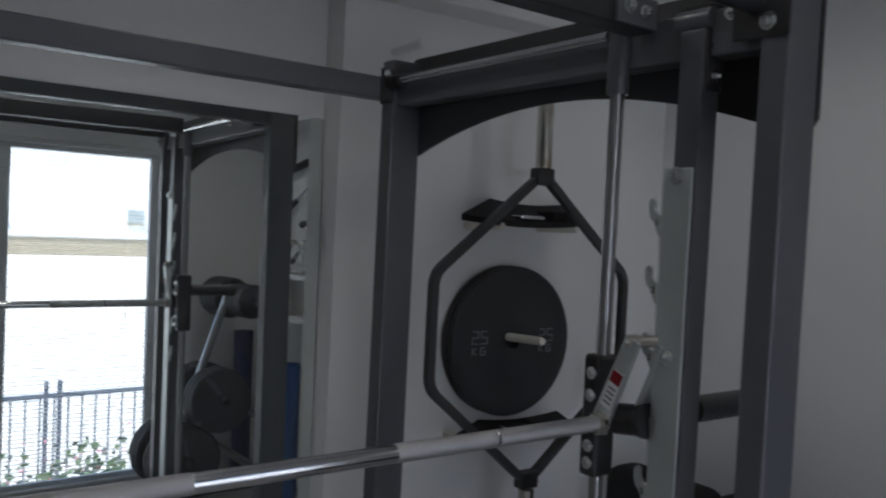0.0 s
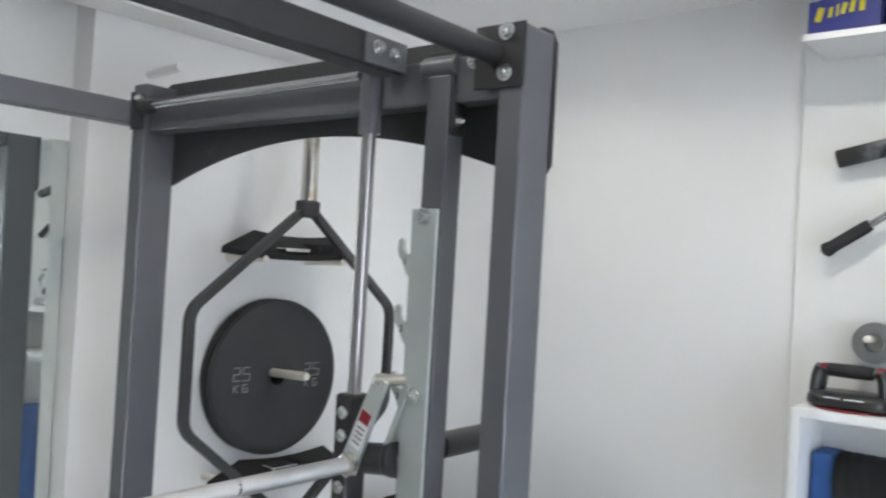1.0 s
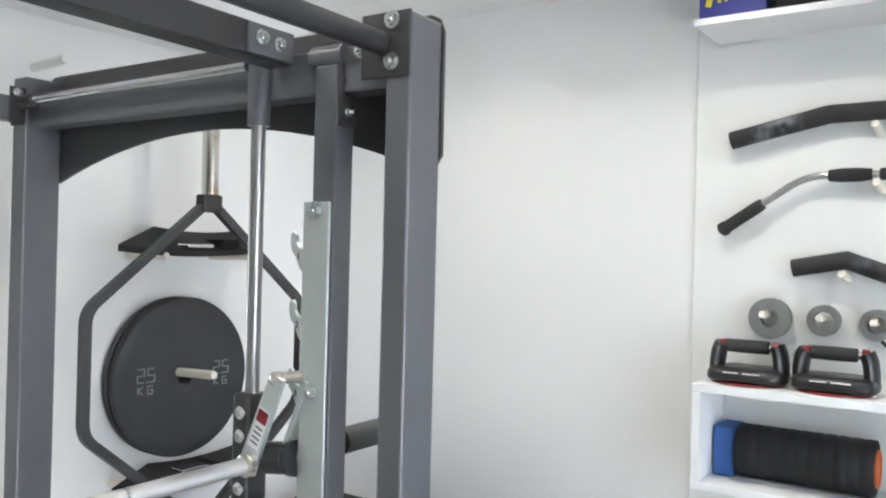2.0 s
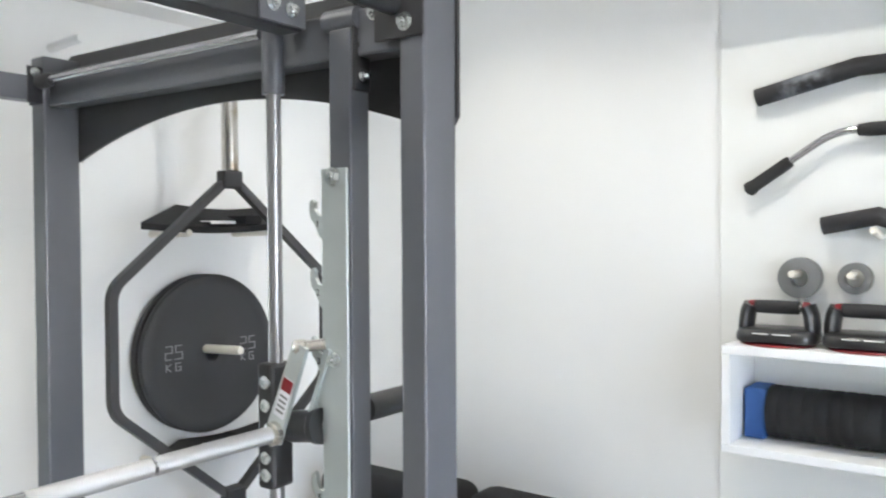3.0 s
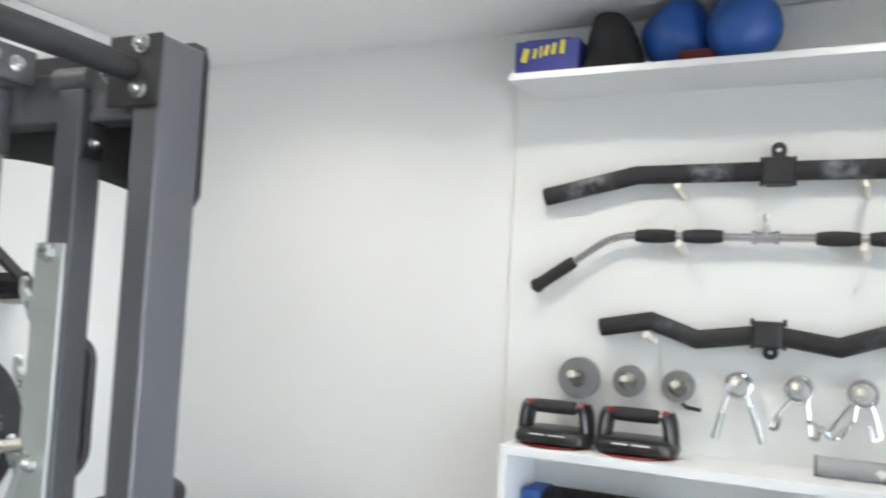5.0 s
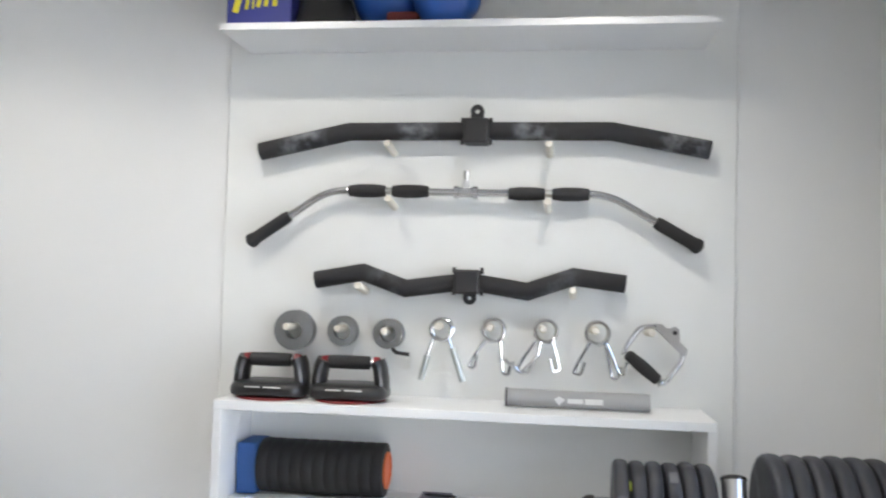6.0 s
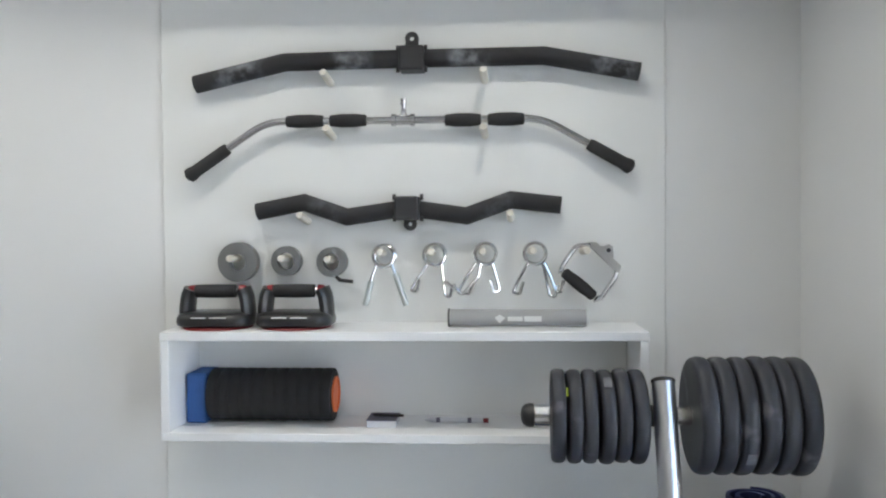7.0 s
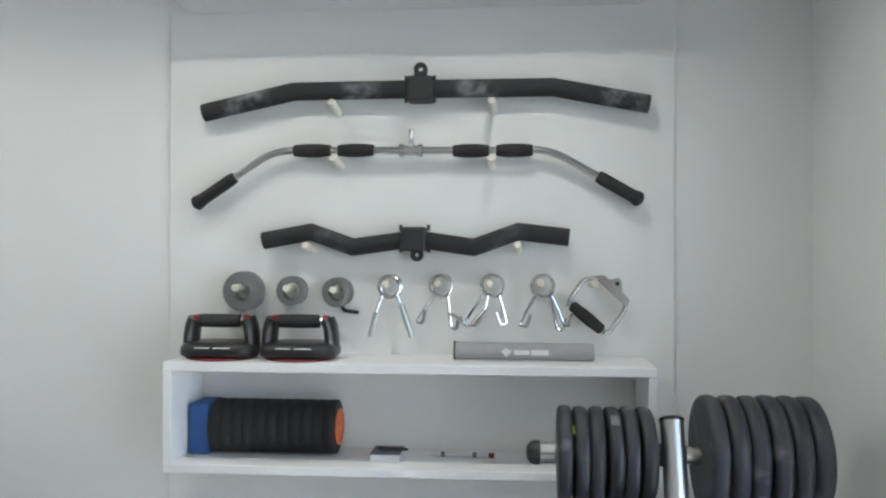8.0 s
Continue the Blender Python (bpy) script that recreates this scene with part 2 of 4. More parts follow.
def letters(text, size, at, turn, material, name, parent, depth=0.0008):
    """Raised letters from the built-in font, turned into a mesh."""
    cu = bpy.data.curves.new(name, "FONT")
    cu.body, cu.size, cu.extrude, cu.align_x, cu.align_y = text, size, depth, "CENTER", "CENTER"
    tmp = bpy.data.objects.new(name, cu)
    me = bpy.data.meshes.new_from_object(tmp)
    bpy.data.objects.remove(tmp)
    bpy.data.curves.remove(cu)
    org = ORG.get(parent, Vector((0, 0, 0)))
    me.transform(Matrix.Translation(-org) @ Matrix.Translation(at) @ turn)
    me.materials.append(material)
    ob = new(name, me)
    ob.parent = parent
    ORG[ob] = org
    return ob


# ---- room ----
RX, FY = 3.023, -5.6
DY0, DYM, DY1, DZ = -2.50, -1.59, -0.68, 2.08


def structure(name, bm, material, label, category):
    return tagged(part(name, bm, material), label, category, kind="structure")


structure("floor", box(B(), -0.2, RX + 0.25, FY - 0.2, 0.2, -0.1, 0.0), RUBBERFLOOR, "plain grey rubber gym floor", "floor")
structure("ceiling", box(B(), -0.2, RX + 0.25, FY - 0.2, 0.2, CEIL, CEIL + 0.12), CEILP, "flat white painted ceiling", "ceiling")
structure("wall_back", box(B(), -0.2, RX + 0.25, 0.011, 0.2, 0.0, CEIL), WALL, "matt off-white plastered wall", "wall")
structure("wall_left", box(B(), -0.2, 0.0, -1.324, 0.022, 0.0, CEIL), WALL, "matt off-white plastered wall", "wall")
structure("wall_left_recess", box(B(), -0.2, -0.100, FY, -1.324, 0.0, CEIL), WALL, "white wall set back behind the mirror", "wall")
structure("wall_front", box(B(), -0.2, RX + 0.25, FY - 0.2, FY, 0.0, CEIL), WALL, "matt off-white plastered wall", "wall")
bm = B()
box(bm, RX, RX + 0.11, DY1, 0.022, 0.0, CEIL)
box(bm, RX, RX + 0.11, FY, DY0, 0.0, CEIL)
box(bm, RX, RX + 0.11, DY0, DY1, DZ, CEIL)
structure("wall_right", bm, WALL, "matt off-white wall with a wide glazed door opening", "wall")
structure("bulkhead", box(B(), -0.001, 0.13, FY, 0.021, 2.235, CEIL - 0.001, 0.004), CEILP, "white boxed bulkhead along the wall under the ceiling", "bulkhead")
structure("wall_panel", box(B(), 1.342, 2.68, 0.0, 0.014, 0.0, CEIL - 0.002, 0.006, 4), BOARD, "smooth white painted board fixed on the wall", "wall panel")

# wall mirror
mirror = thing("wall_mirror", (-0.068, -2.4, 0.1), "large frameless wall mirror with a polished edge", "mirror")
part("mirror_glass", box(B(), -0.076, -0.068, -3.7, -1.327, 0.1, 1.9, 0.0015, 1), MIRROR, mirror)
for z in (0.3, 1.7):
    part("mirror_clip", cyl(B(), (-0.0682, -3.3, z), (-0.063, -3.3, z), 0.012, 16), BLACKPLASTIC, mirror, "dark round mirror screw cap")
mirror.location.x = -0.038
mirror.rotation_euler = (0.0, -0.013, 0.027)   # leans back a little and hangs off the wall at its far end

# glazed door with blind
door = thing("door_1", (RX + 0.1, DY0, 0), "wide white-framed glazed door to the terrace", "door", kind="structure")
for y0, y1 in ((DY0, DY0 + 0.06), (DYM - 0.05, DYM + 0.05), (DY1 - 0.06, DY1)):
    part("door_stile", box(B(), RX + 0.062, RX + 0.108, y0, y1, 0.0, DZ, 0.004), ALU, door)
for z0, z1 in ((0.0, 0.07), (DZ - 0.06, DZ)):
    for y0, y1 in ((DY0 + 0.06, DYM - 0.05), (DYM + 0.05, DY1 - 0.06)):
        part("door_rail", box(B(), RX + 0.066, RX + 0.104, y0, y1, z0, z1, 0.004), ALU, door)
for y0, y1 in ((DY0 + 0.06, DYM - 0.05), (DYM + 0.05, DY1 - 0.06)):
    pane = part("pane", box(B(), RX + 0.082, RX + 0.088, y0, y1, 0.07, DZ - 0.06), GLASS, door, "clear glass pane")
    pane.visible_shadow = False

blind = thing("venetian_blind", (RX + 0.04, (DY0 + DY1) / 2, DZ), "white venetian blind lowered with open slats", "blind")
part("headrail", box(B(), RX + 0.022, RX + 0.058, DY0 + 0.01, DY1 - 0.01, DZ - 0.03, DZ - 0.001, 0.003), WHITE, blind)
part("bottom_rail", box(B(), RX + 0.028, RX + 0.052, DY0 + 0.01, DY1 - 0.01, 0.03, 0.045, 0.003), WHITE, blind)
slat_bm = box(B(), RX + 0.032, RX + 0.048, DY0 + 0.012, DY1 - 0.012, -0.0006, 0.0006)
slat = part("slat", slat_bm, WHITE, blind)
for k in range(1, 82):
    s = new("slat", slat.data)
    s.parent = blind
    s.location.z = 0.08 + k * 0.0238
slat.location.z = 0.08
for y in (DY0 + 0.2, DYM, DY1 - 0.2):
    part("ladder_cord", cyl(B(), (RX + 0.04, y, 0.04), (RX + 0.04, y, DZ - 0.03), 0.0012, 6), WHITE, blind)

# outside
structure("ground", box(B(), RX + 0.11, 320, -300, 300, -1.17, -1.07), PAVING, "pale sunlit paving reaching far off", "ground")
fence = thing("railing", (RX + 3.2, -2, -1.07), "dark metal railing of thin upright bars", "railing")
part("top_rail", box(B(), RX + 3.18, RX + 3.22, -9, 4, -0.03, 0.01), FENCE, fence)
part("bottom_rail", box(B(), RX + 3.18, RX + 3.22, -9, 4, -0.99, -0.95), FENCE, fence)
first = part("baluster", box(B(), RX + 3.192, RX + 3.208, -0.008, 0.008, -0.99, -0.01), FENCE, fence)
for k in range(1, 100):
    s = new("baluster", first.data)
    s.parent = fence
    s.location.y = -8.9 + k * 0.125 
first.location.y = -8.9
for y in (-7.7, -5.3, -2.9, -0.60, -0.48, 1.5, 3.6):
    part("fence_post", box(B(), RX + 3.182, RX + 3.218, y - 0.018, y + 0.018, -1.07, 0.13), FENCE, fence)


def shrub(x, y, z, r, label):
    ob = thing("shrub", (x, y, z), label, "shrub", "shrubs by the railing")
    bm = B()
    for k in range(5):
        a = k * 1.3
        cyl(bm, (x, y, z), (x + 0.5 * r * math.cos(a), y + 0.5 * r * math.sin(a), z + r), 0.012, 6, 0.004)
    part("stems", bm, PAVING, ob)
    bm = B()
    for k in range(800):
        v = Vector((random.gauss(0, 0.45), random.gauss(0, 0.45), abs(random.gauss(0.5, 0.35)))) * r
        c = Vector((x, y, z)) + v
        q = Euler((random.random() * 6, random.random() * 6, random.random() * 6)).to_matrix()
        s = r * random.uniform(0.09, 0.16)
        vs = [bm.verts.new(c + q @ Vector(p) * s) for p in ((-0.5, 0, 0), (0, -0.35, 0.1), (0.6, 0, 0), (0, 0.35, 0.1))]
        bm.faces.new(vs)
    part("crown", bm, LEAF, ob)
    bm = B()
    for k in range(160):
        c = Vector((x, y, z)) + Vector((random.gauss(0, 0.5), random.gauss(0, 0.5), abs(random.gauss(0.62, 0.35)))) * r
        q = Euler((random.random() * 6, random.random() * 6, random.random() * 6)).to_matrix()
        bm.faces.new([bm.verts.new(c + q @ Vector(p) * r * 0.06) for p in ((-0.5, 0, 0), (0, -0.5, 0.1), (0.5, 0, 0), (0, 0.5, 0.1))])
    part("blossom", bm, BLOSSOM, ob, "pink blossom")


shrub(RX + 2.3, -0.42, -1.07, 0.58, "green leafy shrub with pink blossom below the railing")
shrub(RX + 2.6, -1.15, -1.07, 0.42, "small green shrub with pink blossom below the railing")
far = thing("far_building", (RX + 110, 3, -1.07), "long pale far building, its raised wall standing for bright haze", "building")
# only the low part is building; the raised wall stands for white sky haze
part("wall", box(B(), RX + 110, RX + 120, -120, 90, -1.07, 29.0), BOARD, far)
part("roof", box(B(), RX + 109, RX + 121, -121, 91, 29.0, 29.8), RENDERWALL, far)
for k in range(9):
    y = -70.5 + k * 17.3
    win = part("window", box(B(), RX + 109.9, RX + 110.05, y, y + 2.1, 2.7, 4.6), ZINC, far)
    part("sill", box(B(), RX + 109.7, RX + 110.05, y - 0.2, y + 2.3, 2.5, 2.69), RENDERWALL, win)
wallf = thing("boundary_wall", (RX + 85, 0, -1.07), "low sand-coloured boundary wall across the paving", "wall")
part("wall_body", box(B(), RX + 85, RX + 85.4, -120, 90, -1.07, 0.75), RENDERWALL, wallf)
part("coping", box(B(), RX + 84.9, RX + 85.5, -120, 90, 0.75, 0.95, 0.02), PAVING, wallf)

# ceiling fittings
dl = thing("downlight", (DOWNLIGHTS_AND_FILL[0][0], DOWNLIGHTS_AND_FILL[0][1], CEIL), "small round recessed ceiling downlight, lit, rear rows added as fill", "downlight", "ceiling downlights")
lx, ly = DOWNLIGHTS_AND_FILL[0]
part("bezel", lathe(B(), (lx, ly, CEIL - 0.006), (lx, ly, CEIL + 0.002), [(0.033, 0), (0.043, 0.0), (0.046, 0.5), (0.046, 1), (0.033, 1), (0.033, 0)]), ALU, dl, smooth=True)
part("lens", cyl(B(), (lx, ly, CEIL - 0.003), (lx, ly, CEIL - 0.0005), 0.0325, 24), GLOW, dl, "glowing warm white lens")
# copies for the rest of the first row and for the added fill rows
for x, y in DOWNLIGHTS_AND_FILL[1:]:
    copy_thing(dl, pose(x, y, CEIL))
sensor = thing("smoke_sensor", (0.513, -0.664, CEIL), "small round white ceiling sensor", "sensor")
part("sensor_body", lathe(B(), (0.513, -0.664, CEIL - 0.012), (0.513, -0.664, CEIL), [(0.015, 0), (0.026, 0.2), (0.032, 0.8), (0.032, 1)]), WHITE, sensor, smooth=True)

# ---- rack with guided bar ----
YF, YB = -1.325, -1.24          # front and back of the far side's posts
YN = -2.66                       # the near side's posts
rack = thing("smith_machine", (0.78, -2.0, 0.0), "dark grey steel power rack with a guided chrome barbell", "gym rack")
PXL, PXR = (0.223, 0.275), (1.281, 1.328)
for x0, x1 in (PXL, PXR):
    for y0 in (YF, YN):
        part("post", box(B(), x0, x1, y0, y0 + 0.085, 0.0, 2.012, 0.004), STEEL, rack)
for y0 in (YF, YN):
    part("foot_rail", box(B(), PXL[1], PXR[0], y0 + 0.012, y0 + 0.062, 0.02, 0.07, 0.004), STEEL, rack)

# arched plate behind the posts
xc = (PXL[0] + PXR[1]) / 2
half = (PXR[1] - PXL[0]) / 2 + 0.003
arc = []
for k in range(25):
    u = -1 + 2 * k / 24
    arc.append((xc + u * (half - 0.049), 1.782 + 0.092 * (1 - u * u)))
top = [(xc + half, 1.80), (xc + half, 2.0), (xc + half - 0.008, 2.02), (xc + half - 0.025, 2.028)]
outline = [(xc - half, 1.80), (xc - half + 0.01, 1.785)] + arc + [(xc + half - 0.01, 1.785)] + top + [(2 * xc - x, z) for x, z in reversed(top[1:])]
part("arch_plate", plate_xz(B(), outline, YB + 0.0005, YB + 0.007), HAZEDBLACK, rack, "black steel plate with an arched lower edge")
part("top_crossbeam", box(B(), PXL[1], PXR[0], YF + 0.012, YF + 0.062, 1.90, 1.975, 0.004), STEEL, rack)
part("chrome_crossrod", cyl(B(), (PXL[1] + 0.012, YF - 0.010, 1.9525), (0.985, YF - 0.010, 1.958), 0.0088, 16), CHROME, rack, "polished chrome rod", True)
part("rod_stop", lathe(B(), (PXL[1] + 0.001, YF - 0.010, 1.952), (PXL[1] + 0.048, YF - 0.010, 1.9523), [(0.011, 0), (0.0165, 0.1), (0.0165, 0.8), (0.0125, 1.0)], 20), RUBBER, rack, "black rubber rod stop", True)

# lengthwise beams and the pull-up bar
bl = part("beam", box(B(), 0.226, 0.272, YN + 0.085, YF - 0.006, 1.911, 1.965, 0.004), STEEL, rack)
part("end_bracket", box(B(), 0.223, 0.276, YF - 0.0058, YF - 0.0005, 1.905, 1.985, 0.002), BLACKSTEEL, bl)
part("side_bracket", box(B(), 0.2735, 0.278, YF - 0.038, YF - 0.006, 1.905, 1.985, 0.002), BLACKSTEEL, bl)
bolt("bolt", (0.2785, YF - 0.022, 1.972), (1, 0, 0), rack, 0.008)
b2 = part("beam", box(B(), 1.028, 1.080, YN + 0.03, YF - 0.002, 1.950, 2.006, 0.004), BLACKSTEEL, rack)
part("end_bracket", box(B(), 1.0805, 1.0865, -1.428, YF - 0.002, 1.953, 2.003, 0.002), STEEL, b2)
bolt("bolt", (1.0867, -1.403, 1.981), (1, 0, 0), rack, 0.0095)
bolt("bolt", (1.0867, -1.362, 1.977), (1, 0, 0), rack, 0.0095)
part("pull_up_bar", cyl(B(), (1.262, YN, 1.967), (1.272, YF - 0.004, 1.967), 0.0185, 24), BLACKSTEEL, rack, "round black pull-up bar", True)
part("post_bracket", box(B(), 1.235, 1.330, YF - 0.0055, YF - 0.0005, 1.912, 2.013, 0.002), BLACKSTEEL, rack)
bolt("bolt", (1.297, YF - 0.0055, 1.999), (0, -1, 0), rack, 0.0105)
bolt("bolt", (1.297, YF - 0.0055, 1.935), (0, -1, 0), rack, 0.0105)
part("cross_plate", box(B(), 1.082, 1.281, YF + 0.064, YF + 0.072, 1.93, 2.006, 0.002), BLACKSTEEL, rack)
bolt("bolt", (1.222, YF + 0.012, 1.962), (0, -1, 0), rack, 0.008)

# guide rod
GX, GY = 0.998, -1.318
gr = part("guide_rod", cyl(B(), (GX, GY, 0.05), (GX, GY, 1.90), 0.0128, 28), GUIDE, rack, "polished chrome guide rod", True)
part("rod_socket", lathe(B(), (GX, GY, 1.856), (GX, GY, 1.962), [(0.0145, 0), (0.0195, 0.0), (0.020, 0.1), (0.020, 1.0)], 24), STEEL, gr, smooth=True)

# numbered upright with hooks
up = part("upright", box(B(), 1.134, 1.181, YF, YF + 0.046, 0.03, 1.945, 0.003), STEEL, rack)
part("upright_cap", cyl(B(), (1.122, YF + 0.012, 1.962), (1.190, YF + 0.012, 1.962), 0.0175, 20), STEEL, up, smooth=True)
part("upright_bracket", box(B(), 1.1815, 1.1875, YF + 0.003, YF + 0.043, 1.845, 1.985, 0.002), BLACKSTEEL, up)
bolt("bolt", (1.1875, YF + 0.022, 1.918), (1, 0, 0), rack, 0.008)
bolt("bolt", (1.1875, YF + 0.022, 1.869), (1, 0, 0), rack, 0.008)
hp = part("hook_plate", box(B(), 1.121, 1.177, YF - 0.0065, YF - 0.0005, 0.45, 1.722, 0.002), ZINC, rack, "zinc-plated steel strip with numbered hooks")
bolt("bolt", (1.148, YF - 0.0065, 1.708), (0, -1, 0), rack, 0.0115)
bolt("bolt", (1.150, YF - 0.0065, 1.412), (0, -1, 0), rack, 0.0095)
for k, z in enumerate((1.650, 1.537, 1.424, 1.311, 1.198, 1.085)):
    pts = [(1.1215, z - 0.045), (1.114, z - 0.038), (1.104, z - 0.018), (1.096, z - 0.010), (1.092, z + 0.003), (1.093, z + 0.018),
           (1.0985, z + 0.023), (1.103, z + 0.017), (1.1035, z + 0.006), (1.110, z - 0.004), (1.1215, z - 0.006)]
    hk = part("hook", plate_xz(B(), pts, YF - 0.004, YF + 0.004), ZINC, hp)
    letters(str(k + 1), 0.016, (1.111, YF - 0.0045, z - 0.018), Matrix.Rotation(radians(90), 4, "X"), BLACKSTEEL, "numeral", hk)

# carriage, lever and bar
car = part("carriage", box(B(), 0.9765, 1.0145, GY - 0.026, GY + 0.026, 1.176, 1.394, 0.007), BLACKSTEEL, rack, "black steel sliding carriage")
for z in (1.362, 1.322, 1.232, 1.202):
    part("carriage_screw", lathe(B(), (GX + 0.001, GY - 0.026, z), (GX + 0.001, GY - 0.034, z), [(0.0115, 0), (0.0115, 0.4), (0.006, 1.0)], 16), BOLT, car, "domed zinc screw")
AY = GY - 0.042
d = Vector((1.102 - 1.033, 0, 1.436 - 1.272)).normalized()
w = Vector((d.z, 0, -d.x))
a0, a1 = Vector((1.033, AY, 1.272)), Vector((1.102, AY, 1.436))
arm = [(a0 - w * 0.019), (a0 + w * 0.019), (a1 + w * 0.015), (a1 - w * 0.015)]
lev = part("lock_lever", plate_xz(B(), [(p.x, p.z) for p in arm], AY - 0.004, AY + 0.004), ZINC, rack, "zinc-plated lock lever with a warning sticker")
lab = [a0 + d * 0.045 - w * 0.0125, a0 + d * 0.045 + w * 0.0125, a0 + d * 0.115 + w * 0.0125, a0 + d * 0.115 - w * 0.0125]
part("sticker", plate_xz(B(), [(p.x, p.z) for p in lab], AY - 0.0048, AY - 0.0042), PAPER, lev, "pale warning sticker")
red = [a0 + d * 0.092 - w * 0.0118, a0 + d * 0.092 + w * 0.0118, a0 + d * 0.114 + w * 0.0118, a0 + d * 0.114 - w * 0.0118]
part("sticker_heading", plate_xz(B(), [(p.x, p.z) for p in red], AY - 0.0054, AY - 0.0049), REDPLASTIC, lev, "red heading block")
for k in range(4):
    ln = [a0 + d * (0.053 + k * 0.009) - w * 0.009, a0 + d * (0.053 + k * 0.009) + w * 0.009, a0 + d * (0.057 + k * 0.009) + w * 0.009, a0 + d * (0.057 + k * 0.009) - w * 0.009]
    part("print_line", plate_xz(B(), [(p.x, p.z) for p in ln], AY - 0.0054, AY - 0.0049), TAPE, lev)
back = [(p.x + 0.05, p.z + 0.01) for p in (a0 - w * 0.004, a0 + w * 0.006, a1 - d * 0.02 + w * 0.001, a1 - d * 0.02 - w * 0.005)]
part("lock_blade", plate_xz(B(), back, AY + 0.02, AY + 0.026), ZINC, rack)
part("lock_pin", lathe(B(), (1.084, AY - 0.002, 1.430), (1.128, AY + 0.03, 1.436), [(0.007, 0), (0.012, 0.08), (0.012, 0.4), (0.0098, 0.42), (0.0098, 1.0)], 20), WORNCHROME, rack, smooth=True)
part("lock_roller", lathe(B(), (1.045, AY + 0.03, 1.290), (1.118, AY + 0.03, 1.300), [(0.020, 0), (0.027, 0.08), (0.027, 0.8), (0.03, 0.85), (0.03, 1.0)], 24), BLACKPLASTIC, rack, smooth=True)
part("lock_catch", plate_xz(B(), [(1.075, 1.285), (1.120, 1.27), (1.121, 1.36), (1.103, 1.39), (1.085, 1.35)], AY + 0.05, AY + 0.057), ZINC, rack)

bx, bz = 1.042, 1.284
bar = part("bar", cyl(B(), (bx, YN, bz), (bx, AY - 0.004, bz), 0.0132, 28), CHROME, rack, "polished chrome barbell", True)
for y0, y1 in ((-1.60, -1.37), (-1.79, -1.606), (-2.62, -2.085)):
    part("knurled_grip", cyl(B(), (bx, y0, bz), (bx, y1, bz), 0.0139, 28), KNURL, bar, "knurled dull steel grip", True)
part("bar_ring", cyl(B(), (bx, -1.606, bz), (bx, -1.600, bz), 0.0128, 28), BLACKSTEEL, bar, smooth=True)
part("bar_boss", lathe(B(), (bx, AY - 0.018, bz), (bx, AY - 0.004, bz), [(0.014, 0), (0.02, 0.3), (0.021, 1)], 20), WORNCHROME, bar, smooth=True)

# plate horn on the far side
horn = part("plate_horn", cyl(B(), (1.16, YB - 0.03, 1.323), (1.16, -1.06, 1.323), 0.0225, 24), BLACKSTEEL, rack, "black plate storage horn", True)
part("end_cap", lathe(B(), (1.16, -1.075, 1.323), (1.16, -1.04, 1.323), [(0.0235, 0), (0.0255, 0.1), (0.0255, 0.7), (0.018, 1.0)], 24), RUBBER, horn, smooth=True)

# the rack stands turned a little towards the room
rack.matrix_world = Matrix.Translation((0.788, -1.292, 0.0)) @ Matrix.Rotation(0.031, 4, "Z") @ Matrix.Diagonal((0.9958, 0.9958, 1.0021, 1.0)) @ Matrix.Translation((0.0, -0.7, 0.0))

# ---- left wall: bar and bumper plates on pegs ----
HX = 0.205
hexbar = thing("hex_bar", (HX, -0.74, 0.85), "black steel trap bar with worn chrome sleeves, hung upright on pegs", "trap bar")
ring = [(HX, -0.765, 1.752), (HX, -1.114, 1.470), (HX, -1.114, 1.157), (HX, -0.768, 0.868), (HX, -0.720, 0.868), (HX, -0.374, 1.157), (HX, -0.374, 1.470), (HX, -0.722, 1.752)]
part("frame", sweep(B(), rounded(ring, 0.035, 5, True), 0.0165, 4, True, math.pi / 4, up=(1, 0, 0)), HAZEDBLACK, hexbar)
for z0, z1, zc in ((1.735, 1.785, 1), (0.835, 0.885, -1)):
    part("collar", box(B(), HX - 0.02, HX + 0.02, -0.777, -0.711, z0, z1, 0.006), BLACKSTEEL, hexbar)
part("sleeve", cyl(B(), (HX, -0.742, 1.785), (HX - 0.004, -0.742, 2.13), 0.0235, 24), WORNCHROME, hexbar, "worn chrome sleeve", True)
part("sleeve", cyl(B(), (HX, -0.742, 0.83), (HX, -0.742, 0.50), 0.0235, 24), WORNCHROME, hexbar, "worn chrome sleeve", True)

